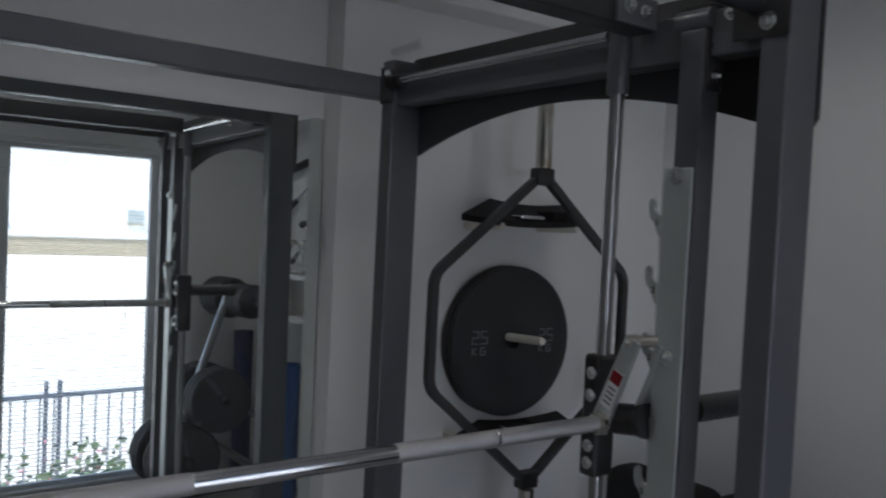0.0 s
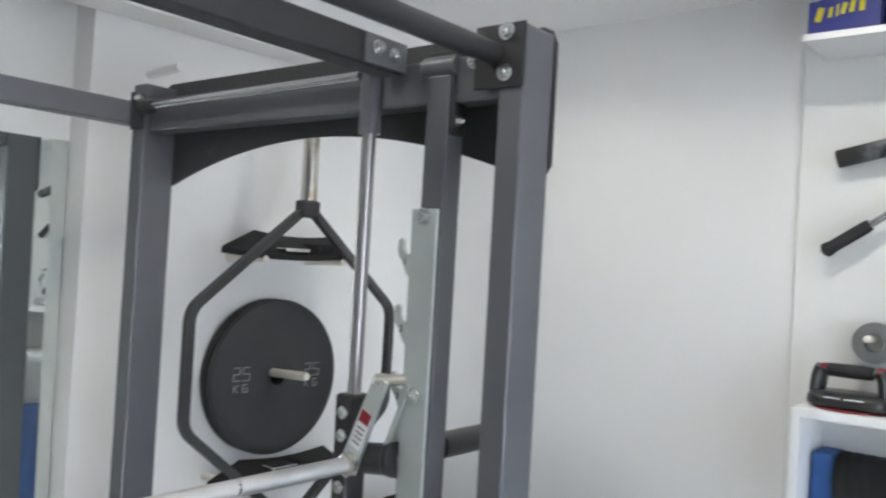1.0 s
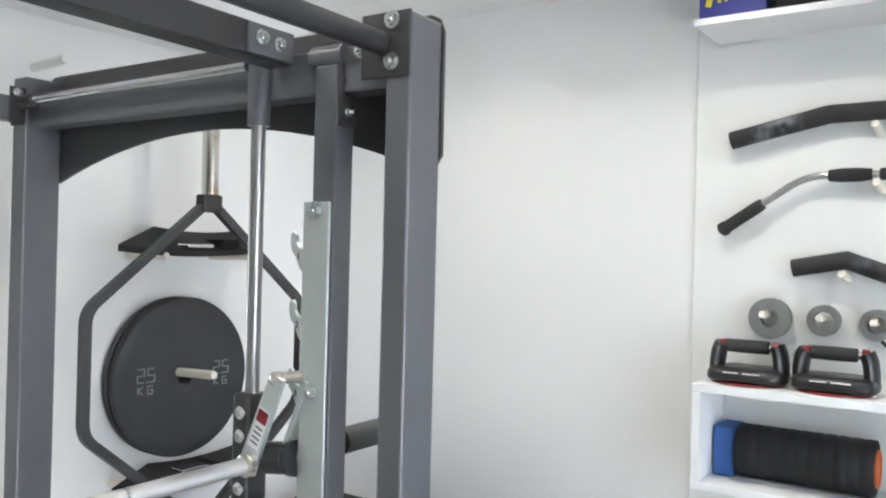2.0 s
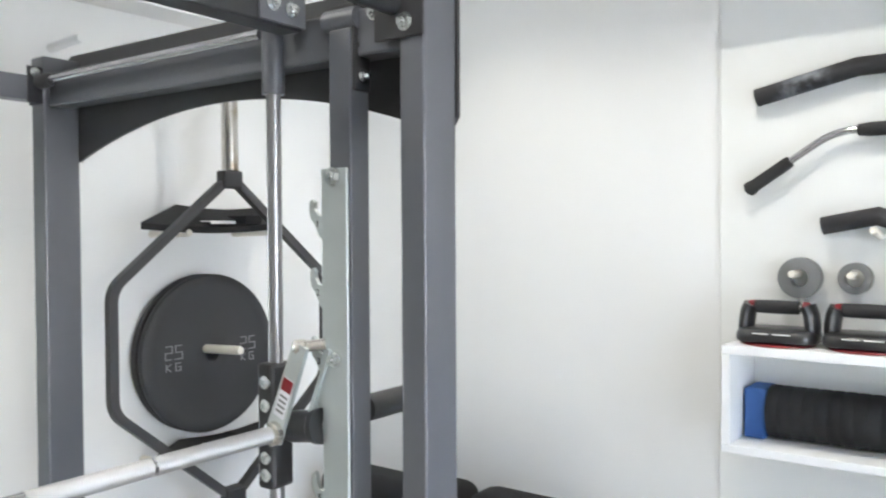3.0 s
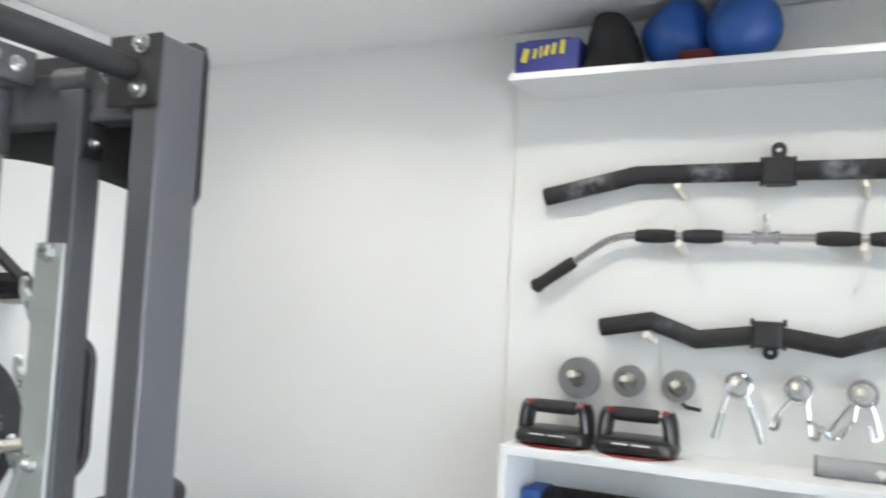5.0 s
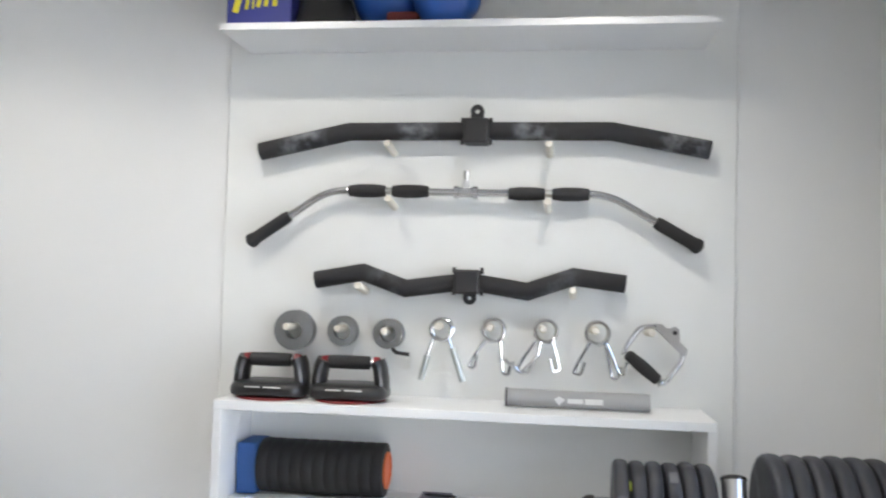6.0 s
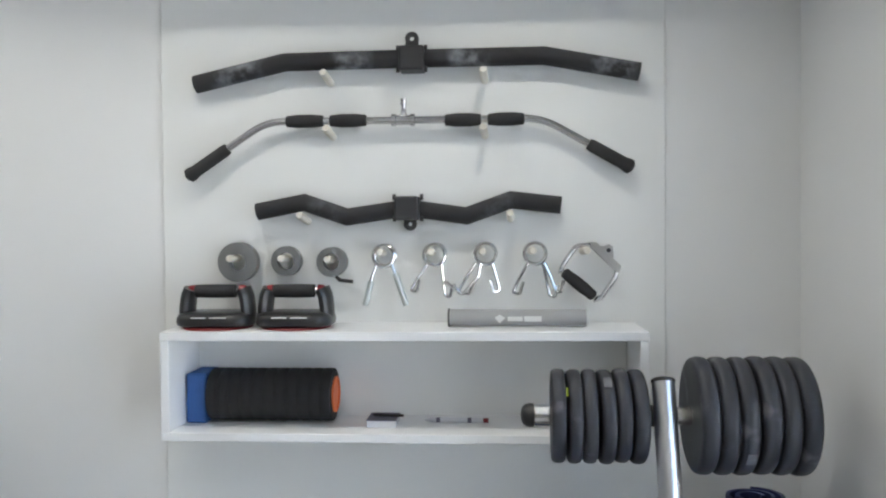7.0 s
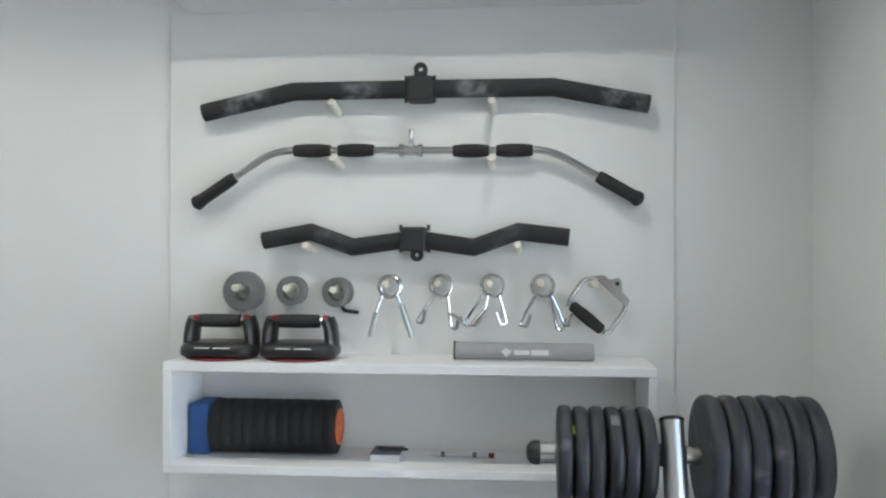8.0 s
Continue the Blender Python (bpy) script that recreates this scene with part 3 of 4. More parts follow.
STROKES = {"2": [[(0, 1), (1, 1), (1, 0.5), (0, 0.5), (0, 0), (1, 0)]], "5": [[(1, 1), (0, 1), (0, 0.5), (1, 0.5), (1, 0), (0, 0)]],
           "K": [[(0, 0), (0, 1)], [(1, 1), (0.05, 0.5), (1, 0)]], "G": [[(1, 1), (0, 1), (0, 0), (1, 0), (1, 0.5), (0.5, 0.5)]]}
PLC = (-0.706, 1.250)
for k, x in enumerate((0.001, 0.036)):
    pl = thing("bumper_plate", (x, PLC[0], PLC[1]), "black rubber 2.5 kg bumper plate hung on a wall peg", "weight plate", "plates on the wall peg")
    y, z = PLC
    prof = [(0.028, 0), (0.222, 0), (0.233, 0.2), (0.236, 0.35), (0.236, 0.65), (0.233, 0.85), (0.218, 1.0), (0.200, 0.95), (0.190, 0.9), (0.075, 0.9), (0.065, 1.0), (0.045, 1.0), (0.028, 0.94), (0.028, 0)]
    part("disc", lathe(B(), (x, y, z), (x + 0.0345, y, z), prof, 64), RUBBER, pl, smooth=True)
    part("hub", lathe(B(), (x + 0.002, y, z), (x + 0.0335, y, z), [(0.0252, 0), (0.0278, 0), (0.0278, 1), (0.0252, 1), (0.0252, 0)], 32), BLACKSTEEL, pl, "dark steel hub ring", True)
    if k:
        for dy in (-0.132, 0.135):
            for txt, zz, w1, h1, gap in (("25", -0.002, 0.022, 0.038, 0.034), ("KG", -0.036, 0.016, 0.022, 0.032)):
                for j, ch in enumerate(txt):
                    bm = B()
                    for line in STROKES[ch]:
                        pts = [(x + 0.0320, y + dy + (j - 1) * gap + 0.005 + u * w1, z + zz + v * h1) for u, v in line]
                        sweep(bm, pts, 0.0021, 4, turn=math.pi / 4, up=(1, 0, 0), flat=0.5)
                    part("numeral" if txt == "25" else "unit", bm, PRINT, pl, "pale printed character")
            part("point", box(B(), x + 0.0312, x + 0.0328, y + dy + 0.0, y + dy + 0.0028, z - 0.0045, z - 0.0015), PRINT, pl, "pale printed point")


def wall_peg(name, p0, p1, r, label, group, material=WOOD):
    ob = thing(name, p0, label, "peg", group)
    part("dowel", lathe(B(), p0, p1, [(r, 0), (r, 0.95), (r * 0.82, 1.0)], 18), material, ob, smooth=True)
    return ob


wall_peg("wall_peg", (0.0, -1.150, 2.088), (0.15, -1.152, 2.094), 0.0115, "bare white-painted dowel peg high on the wall", "pegs on the mirror wall", WALL)
wall_peg("wall_peg", (0.0, -0.722, 1.262), (0.25, -0.748, 1.278), 0.0125, "thick pale wooden dowel peg through the bumper plates", "pegs on the mirror wall")
for y, z in ((-0.862, 1.606), (-0.566, 1.606), (-0.90, 0.965), (-0.56, 0.965)):
    wall_peg("wall_peg", (0.0, y, z), (0.172, y + 0.006, z + 0.004), 0.0105, "pale wooden dowel peg holding a black pad", "pegs on the mirror wall")


def belt(z, tilt, label):
    ob = thing("lifting_belt", (0.1, -0.74, z), label, "belt", "belts on the mirror wall")
    bm = B()
    n = 14
    rows = []
    for k in range(n + 1):
        u = k / n
        ya, yb = -1.005 + u * 0.475, -0.80 + u * 0.33
        bow = 0.012 * math.sin(math.pi * u)
        rows.append([(0.168, ya, z - 0.008 - bow), (0.03, yb, z + tilt - bow), (0.03, yb, z + tilt + 0.013 - bow), (0.168, ya, z + 0.010 - bow)])
    vs = [[bm.verts.new(p) for p in r] for r in rows]
    for a, b in zip(vs, vs[1:]):
        for k in range(4):
            bm.faces.new((a[k], a[(k + 1) % 4], b[(k + 1) % 4], b[k]))
    bm.faces.new(vs[0])
    bm.faces.new(vs[-1])
    part("strap", bm, CLOTH, ob)
    part("buckle", box(B(), 0.125, 0.177, -0.79, -0.70, z + 0.006, z + 0.016, 0.003), CHROME, ob, "chrome roller buckle")
    part("keeper", box(B(), 0.06, 0.172, -0.66, -0.60, z + 0.008, z + 0.012 + 0.4 * tilt, 0.003), CLOTH, ob)


belt(1.628, 0.052, "wide black lifting belt with a chrome buckle lying on two pegs")
belt(0.992, 0.0, "wide black lifting belt with a chrome buckle on lower pegs")

for ob in bpy.data.objects:
    if ob.parent is None and ob.name.split(".")[0] in ("hex_bar", "bumper_plate", "wall_peg", "lifting_belt"):
        ob.location += Vector((0.0, -0.013, 0.011))

# ---- back wall board ----
pegs = [(1.803, 1.983), (2.211, 1.982), (1.808, 1.841), (2.21, 1.838), (1.737, 1.619), (2.276, 1.62)]
for x, z in pegs:
    wall_peg("wall_peg", (x + 0.003, 0.0, z - 0.014), (x, -0.085, z), 0.0098, "pale wooden dowel peg under a pulldown bar", "pegs on the board")
for x, z in ((1.552, 1.509), (1.687, 1.508), (1.808, 1.505), (1.944, 1.522), (2.075, 1.523), (2.206, 1.523), (2.333, 1.524), (2.468, 1.523)):
    wall_peg("wall_peg", (x - 0.003, 0.0, z - 0.003), (x, -0.085, z), 0.0095, "short pale wooden dowel peg with a small item hung on it", "pegs on the board")

YBAR = -0.034
lat1 = thing("pulldown_bar", (2.0237, YBAR, 2.0164), "thick black lat pulldown bar with chalk-worn grips, resting on pegs", "pulldown bar", "cable bars on the board")
p = [(1.4514, YBAR, 1.9671), (1.6918, YBAR, 2.0204), (2.0237, YBAR, 2.0224), (2.3666, YBAR, 2.0224), (2.6070, YBAR, 1.9761)]
part("grip_bar", sweep(B(), rounded(p, 0.004, 2), 0.0235, 20), WORNFOAM, lat1, smooth=True)
part("clamp", box(B(), 1.994, 2.060, YBAR - 0.032, YBAR + 0.03, 1.988, 2.052, 0.006), BLACKSTEEL, lat1)
for x in (1.991, 2.063):
    for z in (1.993, 2.047):
        part("clamp_bolt", cyl(B(), (x - 0.004, YBAR - 0.012, z), (x + 0.004, YBAR - 0.012, z), 0.008, 8), BLACKSTEEL, lat1)
part("eye", box(lathe(B(), (2.027, YBAR - 0.007, 2.073), (2.027, YBAR + 0.007, 2.073), [(0.0065, 0), (0.0175, 0), (0.0175, 1), (0.0065, 1), (0.0065, 0)], 24), 2.0105, 2.0435, YBAR - 0.0068, YBAR + 0.0068, 2.050, 2.0655), BLACKSTEEL, lat1, "black steel eye", True)

lat2 = thing("pulldown_bar", (2.0025, YBAR, 1.8575), "slim chrome lat pulldown bar with black rubber grips, resting on pegs", "pulldown bar", "cable bars on the board")
p = [(1.4283, YBAR, 1.7257), (1.6415, YBAR, 1.8665), (2.0025, YBAR, 1.8635), (2.3596, YBAR, 1.8635), (2.5858, YBAR, 1.7338)]
part("rod", sweep(B(), rounded(p, 0.05, 6), 0.0098, 16), CHROME, lat2, smooth=True)
for x0, x1 in ((1.693, 1.793), (1.809, 1.906), (2.11, 2.204), (2.221, 2.315)):
    zz = 1.8655 if x0 < 2 else 1.862
    part("grip", lathe(B(), (x0, YBAR, zz), (x1, YBAR, zz), [(0.0105, 0), (0.0145, 0.02), (0.0175, 0.3), (0.0175, 0.7), (0.0145, 0.98), (0.0105, 1)], 20), FOAM, lat2, "ribbed black rubber grip", True)
for e0, e1 in (((1.4243, YBAR, 1.7227), (1.5359, YBAR, 1.7971)), ((2.5909, YBAR, 1.7307), (2.4782, YBAR, 1.7951))):
    part("grip", lathe(B(), e0, e1, [(0.008, 0), (0.0185, 0.05), (0.0195, 0.12), (0.0165, 0.22), (0.0165, 0.9), (0.0145, 1)], 20), FOAM, lat2, "ribbed black rubber grip", True)
part("swivel", lathe(B(), (1.9704, YBAR, 1.8645), (2.0337, YBAR, 1.8635), [(0.011, 0), (0.017, 0.02), (0.017, 0.2), (0.0135, 0.22), (0.0135, 0.78), (0.017, 0.8), (0.017, 0.98), (0.011, 1)], 24), CHROME, lat2, smooth=True)
part("swivel_stem", lathe(B(), (2.0025, YBAR, 1.8725), (2.0025, YBAR, 1.9198), [(0.012, 0), (0.007, 0.3), (0.006, 0.6), (0.0085, 0.7), (0.0085, 1.0)], 16), CHROME, lat2, smooth=True)

lat3 = thing("pulldown_bar", (2.0106, YBAR, 1.6302), "short black cambered curl bar with scuffed grips, resting on pegs", "curl bar", "cable bars on the board")
p = [(1.6133, YBAR, 1.6302), (1.7390, YBAR, 1.6533), (1.8517, YBAR, 1.6141), (2.0116, YBAR, 1.6362), (2.1645, YBAR, 1.6141), (2.2791, YBAR, 1.6543), (2.4068, YBAR, 1.6392)]
part("grip_bar", sweep(B(), p, 0.0225, 20), SCUFFEDFOAM, lat3, smooth=True)
part("clamp", box(B(), 1.979, 2.044, YBAR - 0.032, YBAR + 0.03, 1.604, 1.666, 0.006), BLACKSTEEL, lat3)
for x in (1.978, 2.049):
    for z in (1.609, 1.664):
        part("clamp_bolt", cyl(B(), (x - 0.004, YBAR - 0.012, z), (x + 0.004, YBAR - 0.012, z), 0.008, 8), BLACKSTEEL, lat3)
part("eye", box(lathe(B(), (2.018, YBAR - 0.007, 1.594), (2.018, YBAR + 0.007, 1.594), [(0.005, 0), (0.017, 0), (0.017, 1), (0.005, 1), (0.005, 0)], 24), 2.002, 2.034, YBAR - 0.0068, YBAR + 0.0068, 1.600, 1.61), BLACKSTEEL, lat3, "black steel eye", True)

# tape rolls
for x, z, ro, ri, dep in ((1.561, 1.498, 0.052, 0.0225, 0.034), (1.69, 1.5, 0.039, 0.0225, 0.03), (1.811, 1.497, 0.0385, 0.0215, 0.04)):
    tp = thing("tape_roll", (x, -0.04, z), "roll of grey gym tape hung on a peg", "tape roll", "tape rolls")
    y0, y1 = -0.032 - dep / 2, -0.032 + dep / 2
    part("tape", lathe(B(), (x, y0, z), (x, y1, z), [(ri + 0.003, 0), (ro, 0), (ro, 1), (ri + 0.003, 1), (ri + 0.003, 0)], 40), TAPE, tp, smooth=True)
    part("core", lathe(B(), (x, y0 - 0.001, z), (x, y1, z), [(ri, 0), (ri + 0.0028, 0), (ri + 0.0028, 1), (ri, 1), (ri, 0)], 32), TAPE, tp, "cardboard core", True)
    if x > 1.75:
        part("loose_end", sweep(B(), [(x + 0.01, -0.035, z - 0.038), (x + 0.02, -0.036, z - 0.048), (x + 0.055, -0.038, z - 0.052)], 0.005, 8), BLACKPLASTIC, tp, "dark loose strap end")


# spring collars
def collar(x, z, legs, label):
    ob = thing("spring_collar", (x, -0.05, z), label, "collar", "spring collars")
    pts = [(x + 0.0275 * math.cos(a), -0.062 + 0.0085 * a / math.pi, z + 0.0275 * math.sin(a)) for a in (2 * math.pi * 3 * k / 90 - math.pi / 2 for k in range(91))]
    part("coil", sweep(B(), pts, 0.0042, 8), CHROME, ob, "chrome spring coil", True)
    for leg in legs:
        pp = [(x + a, -0.05 + c, z + b) for a, c, b in leg]
        part("leg", sweep(B(), rounded(pp, 0.006, 3), 0.0042, 8), CHROME, ob, "bent chrome wire leg", True)
    return ob


def hooked(x0, x1, drop, w, y):
    """A wire leg that runs down and folds back up in a flat loop."""
    return [(x0, y, -0.024), (x0 + (x1 - x0) * 0.6, y, -0.024 - (drop - 0.024) * 0.55), (x1, y, -drop), (x1 + w, y - 0.006, -drop - 0.004), (x1 + w * 1.5, y - 0.01, -drop + 0.028)]


c1 = collar(1.95, 1.512, [[(-0.019, 0, -0.02), (-0.035, 0, -0.065), (-0.050, 0, -0.125)], [(0.019, 0, -0.02), (0.035, 0, -0.065), (0.055, 0, -0.125)]], "chrome spring collar with straight rubber-dipped legs on a peg")
for xa, za, xb, zb in ((-0.035, -0.065, -0.051, -0.128), (0.028, -0.045, 0.056, -0.128)):
    part("leg_sleeve", cyl(B(), (1.951 + xa, -0.05, 1.512 + za), (1.951 + xb, -0.05, 1.512 + zb), 0.0082, 10), ZINC, c1, "grey dipped sleeve", True)
collar(2.0815, 1.5145, [hooked(-0.018, -0.062, 0.092, 0.016, 0.0), hooked(0.018, 0.026, 0.106, 0.014, 0.0), [(0.03, -0.01, -0.07), (0.055, -0.01, -0.092), (0.05, -0.012, -0.075)]], "chrome spring collar with looped wire legs on a peg")
collar(2.2125, 1.516, [hooked(-0.024, -0.072, 0.1, 0.03, 0.0), [(-0.012, -0.008, -0.024), (-0.018, -0.008, -0.06), (-0.06, -0.008, -0.105), (-0.074, -0.01, -0.09)], hooked(0.018, 0.036, 0.094, -0.016, 0.0)], "chrome spring collar with looped wire legs on a peg")
collar(2.340, 1.516, [hooked(-0.018, -0.058, 0.1, 0.018, 0.0), hooked(0.018, 0.036, 0.108, 0.014, 0.0), hooked(0.022, 0.052, 0.096, 0.012, -0.012)], "chrome spring collar with looped wire legs on a peg")

# stirrup handle
dh = thing("stirrup_handle", (2.474, -0.045, 1.469), "chrome cable stirrup handle with a black grip, hung on a peg", "handle")
g0, g1 = Vector((2.4061, -0.045, 1.4732)), Vector((2.4958, -0.045, 1.3993))
loop = [g0, (2.4135, -0.045, 1.4900), (2.4441, -0.045, 1.5344), (2.4799, -0.045, 1.5375), (2.5485, -0.045, 1.4721), (2.5432, -0.045, 1.4531), (2.5063, -0.045, 1.4004), g1]
part("frame", sweep(B(), rounded(loop, 0.014, 4), 0.0062, 12), CHROME, dh, smooth=True)
part("strip", plate_xz(B(), [(2.4757, 1.5449), (2.4958, 1.5428), (2.5570, 1.4827), (2.5527, 1.4647), (2.5422, 1.4689), (2.4863, 1.5270)], -0.0535, -0.0365), CHROME, dh)
for e in (g0, g1):
    part("ferrule", lathe(B(), e - (g1 - g0).normalized() * 0.004, e + (g1 - g0).normalized() * 0.004, [(0.006, 0), (0.0115, 0.3), (0.0115, 0.7), (0.006, 1)], 16), CHROME, dh, smooth=True)
part("grip", lathe(B(), g0 + (g1 - g0) * 0.06, g0 + (g1 - g0) * 0.94, [(0.008, 0), (0.0135, 0.04), (0.016, 0.4), (0.016, 0.6), (0.0135, 0.96), (0.008, 1)], 20), FOAM, dh, "black rubber grip", True)
part("eye_plate", plate_xz(B(), [(2.4937, 1.5206), (2.5010, 1.5344), (2.5148, 1.5333), (2.5274, 1.5386), (2.5369, 1.5312), (2.5390, 1.5048), (2.5253, 1.4932)], -0.048, -0.042), CHROME, dh)
part("eye_rivet", cyl(B(), (2.5264, -0.05, 1.5228), (2.5264, -0.04, 1.5228), 0.0055, 12), BLACKSTEEL, dh)

# box shelf
shelfbox = thing("box_shelf", (2.01, -0.1, 1.064), "white open box shelf fixed on the board", "shelf")
part("top_board", box(B(), 1.418, 2.599, -0.212, -0.0005, 1.312, 1.334, 0.0015, 1), WHITE, shelfbox)
part("bottom_board", box(B(), 1.418, 2.599, -0.212, -0.0005, 1.066, 1.087, 0.0015, 1), WHITE, shelfbox)
for x0 in (1.418, 2.578):
    part("side_board", box(B(), x0, x0 + 0.021, -0.2115, -0.0005, 1.0872, 1.3118, 0.0012, 1), WHITE, shelfbox)
upper = thing("wall_shelf", (2.0, -0.1, 2.235), "long white floating shelf fixed high on the board", "shelf")
part("shelf_board", box(B(), 1.402, 2.598, -0.2135, -0.0005, 2.239, 2.2565, 0.0015, 1), WHITE, upper)
part("edge_strip", box(B(), 1.402, 2.598, -0.2152, -0.2137, 2.2395, 2.256), WHITE, upper)


# push-up stands
def pushup(x, label):
    ob = thing("push_up_stand", (x, -0.11, 1.334), label, "push-up stand", "push-up stands")
    y, z = -0.11, 1.334
    part("turntable", lathe(B(), (x, y, z), (x, y, z + 0.005), [(0.082, 0), (0.088, 0.4), (0.086, 1)], 40), REDPLASTIC, ob, "red turntable rim", True)
    bm = B()
    rows = ((0.086, 0.062, 0.005), (0.0955, 0.071, 0.010), (0.0975, 0.073, 0.018), (0.0965, 0.072, 0.028), (0.092, 0.066, 0.037), (0.080, 0.052, 0.042))
    rings = []
    for hx, hy, h in rows:
        ring = []
        for k in range(48):
            a = 2 * math.pi * k / 48
            c, sn = math.cos(a), math.sin(a)
            ring.append(bm.verts.new((x + hx * math.copysign(abs(c) ** 0.55, c), y + hy * math.copysign(abs(sn) ** 0.55, sn), z + h)))
        rings.append(ring)
    for lo, hi in zip(rings, rings[1:]):
        for k in range(48):
            bm.faces.new((lo[k], lo[(k + 1) % 48], hi[(k + 1) % 48], hi[k]))
    bm.faces.new(rings[0])
    bm.faces.new(rings[-1])
    part("base", bm, BLACKPLASTIC, ob, smooth=True)
    for s in (-1, 1):
        arm = [(x + s * 0.078, y, z + 0.018), (x + s * 0.080, y, z + 0.045), (x + s * 0.075, y, z + 0.082), (x + s * 0.067, y, z + 0.099)]
        part("side_arm", sweep(B(), rounded(arm, 0.02, 4), 0.0185, 16, flat=1.9, up=(0, 1, 0)), BLACKPLASTIC, ob, smooth=True)
        part("red_boss", lathe(B(), (x + s * 0.078, y, z + 0.093), (x + s * 0.058, y, z + 0.093), [(0.006, 0), (0.015, 0.3), (0.0165, 1)], 18), REDPLASTIC, ob, "glossy red boss", True)
    part("handle_core", cyl(B(), (x - 0.06, y, z + 0.093), (x + 0.06, y, z + 0.093), 0.0095, 16), CHROME, ob, smooth=True)
    part("grip", lathe(B(), (x - 0.058, y, z + 0.093), (x + 0.050, y, z + 0.093), [(0.010, 0), (0.0165, 0.03), (0.0175, 0.5), (0.0165, 0.97), (0.010, 1)], 24), FOAM, ob, "black foam grip", True)
    for k in range(2):
        part("print_bar", box(B(), x - 0.045 + k * 0.047, x - 0.008 + k * 0.052, y - 0.0735, y - 0.0700, z + 0.0300, z + 0.0322), PADPRINT, ob, "faint printed mark")


pushup(1.530, "black rotating push-up stand with red trim on the box shelf")
pushup(1.733, "black rotating push-up stand with red trim beside its twin")

# bar pad with a printed mark
pad = thing("bar_pad", (2.29, -0.1, 1.334), "grey neoprene barbell pad lying on the box shelf", "bar pad")
part("tube", lathe(B(), (2.119, -0.1, 1.3575), (2.463, -0.1, 1.3565), [(0.012, 0.0), (0.0222, 0.0), (0.0212, 0.05), (0.0202, 0.5), (0.0212, 0.97), (0.0200, 1.0), (0.012, 1.0), (0.012, 0.0)], 28), GREYPAD, pad, smooth=True)
# a flat black disc over the tube's end paints the shade inside it
part("bore_shade", cyl(B(), (2.1182, -0.1, 1.3575), (2.1205, -0.1, 1.3575), 0.0185, 24), CLOTH, pad, "black disc standing for the shade in the hollow end")
part("logo_mark", plate_xz(B(), [(2.236, 1.3585), (2.248, 1.344), (2.262, 1.3585), (2.248, 1.366)], -0.1212, -0.1185), PADPRINT, pad, "pale diamond print")
part("logo_bar", box(B(), 2.268, 2.305, -0.1212, -0.1185, 1.350, 1.361), PADPRINT, pad, "pale printed bar")
part("logo_bar", box(B(), 2.309, 2.352, -0.1212, -0.1185, 1.349, 1.362), PADPRINT, pad, "pale printed bar")

part("end_binding", lathe(B(), (2.1188, -0.1, 1.3575), (2.1228, -0.1, 1.3575), [(0.0205, 0), (0.0228, 0), (0.0228, 1), (0.0205, 1), (0.0205, 0)], 28), CLOTH, pad, "dark stitched end binding", True)

# in the box shelf
roller = thing("foam_roller", (1.67, -0.115, 1.087), "ribbed black foam roller with an orange core", "foam roller")
RY, RZ = -0.070, 1.156
prof = [(0.05, 0)]
for k in range(11):
    s0, s1 = k / 11, (k + 1) / 11
    prof += [(0.0652, s0 + 0.004), (0.0672, s0 + 0.012), (0.0672, s1 - 0.012), (0.0652, s1 - 0.004)]
prof += [(0.05, 1), (0.046, 1), (0.046, 0), (0.05, 0)]
part("foam_sleeve", lathe(B(), (1.500, RY, RZ), (1.822, RY, RZ), prof, 36), ROLLERFOAM, roller, smooth=True)
part("core", lathe(B(), (1.502, RY, RZ), (1.827, RY, RZ), [(0.0395, 0), (0.0458, 0), (0.0458, 1), (0.0395, 1), (0.0395, 0)], 36), ORANGE, roller, "orange plastic core", True)
part("core_end", cyl(B(), (1.818, RY, RZ), (1.823, RY, RZ), 0.0394, 36), ORANGE, roller, "orange end disc")
block = thing("yoga_block", (1.48, -0.13, 1.087), "blue foam yoga block standing on end in the box shelf", "yoga block")
part("foam_block", box(B(), 1.444, 1.497, -0.115, -0.006, 1.0872, 1.216, 0.006), BLUEFOAM, block)
note = thing("notebook", (1.95, -0.1, 1.087), "small spiral notebook lying on the box shelf", "notebook")
part("pages", box(B(), 1.916, 1.989, -0.145, -0.06, 1.0872, 1.104, 0.001, 1), PAPER, note)
part("cover", box(B(), 1.915, 1.990, -0.146, -0.059, 1.1042, 1.1065), COVER, note, "dark patterned cover")
for k in range(9):
    part("spiral_ring", lathe(B(), (1.921 + k * 0.0078, -0.06, 1.097), (1.923 + k * 0.0078, -0.06, 1.097), [(0.0065, 0), (0.008, 0), (0.008, 1), (0.0065, 1), (0.0065, 0)], 12), BLACKSTEEL, note)
npen = thing("pen", (1.96, -0.1, 1.1065), "dark slim pen lying on the notebook", "pen", "pens")
part("barrel", lathe(B(), (1.925, -0.10, 1.1102), (2.005, -0.11, 1.1102), [(0.002, 0), (0.0036, 0.1), (0.0036, 0.95), (0.002, 1)], 12), BLACKPLASTIC, npen, smooth=True)
pen = thing("marker_pen", (2.14, -0.08, 1.087), "clear plastic marker pen with a red cap on the shelf", "pen", "pens")
part("barrel", lathe(B(), (2.055, -0.08, 1.0935), (2.205, -0.085, 1.0935), [(0.001, 0), (0.003, 0.05), (0.006, 0.12), (0.006, 1)], 14), PAPER, pen, smooth=True)
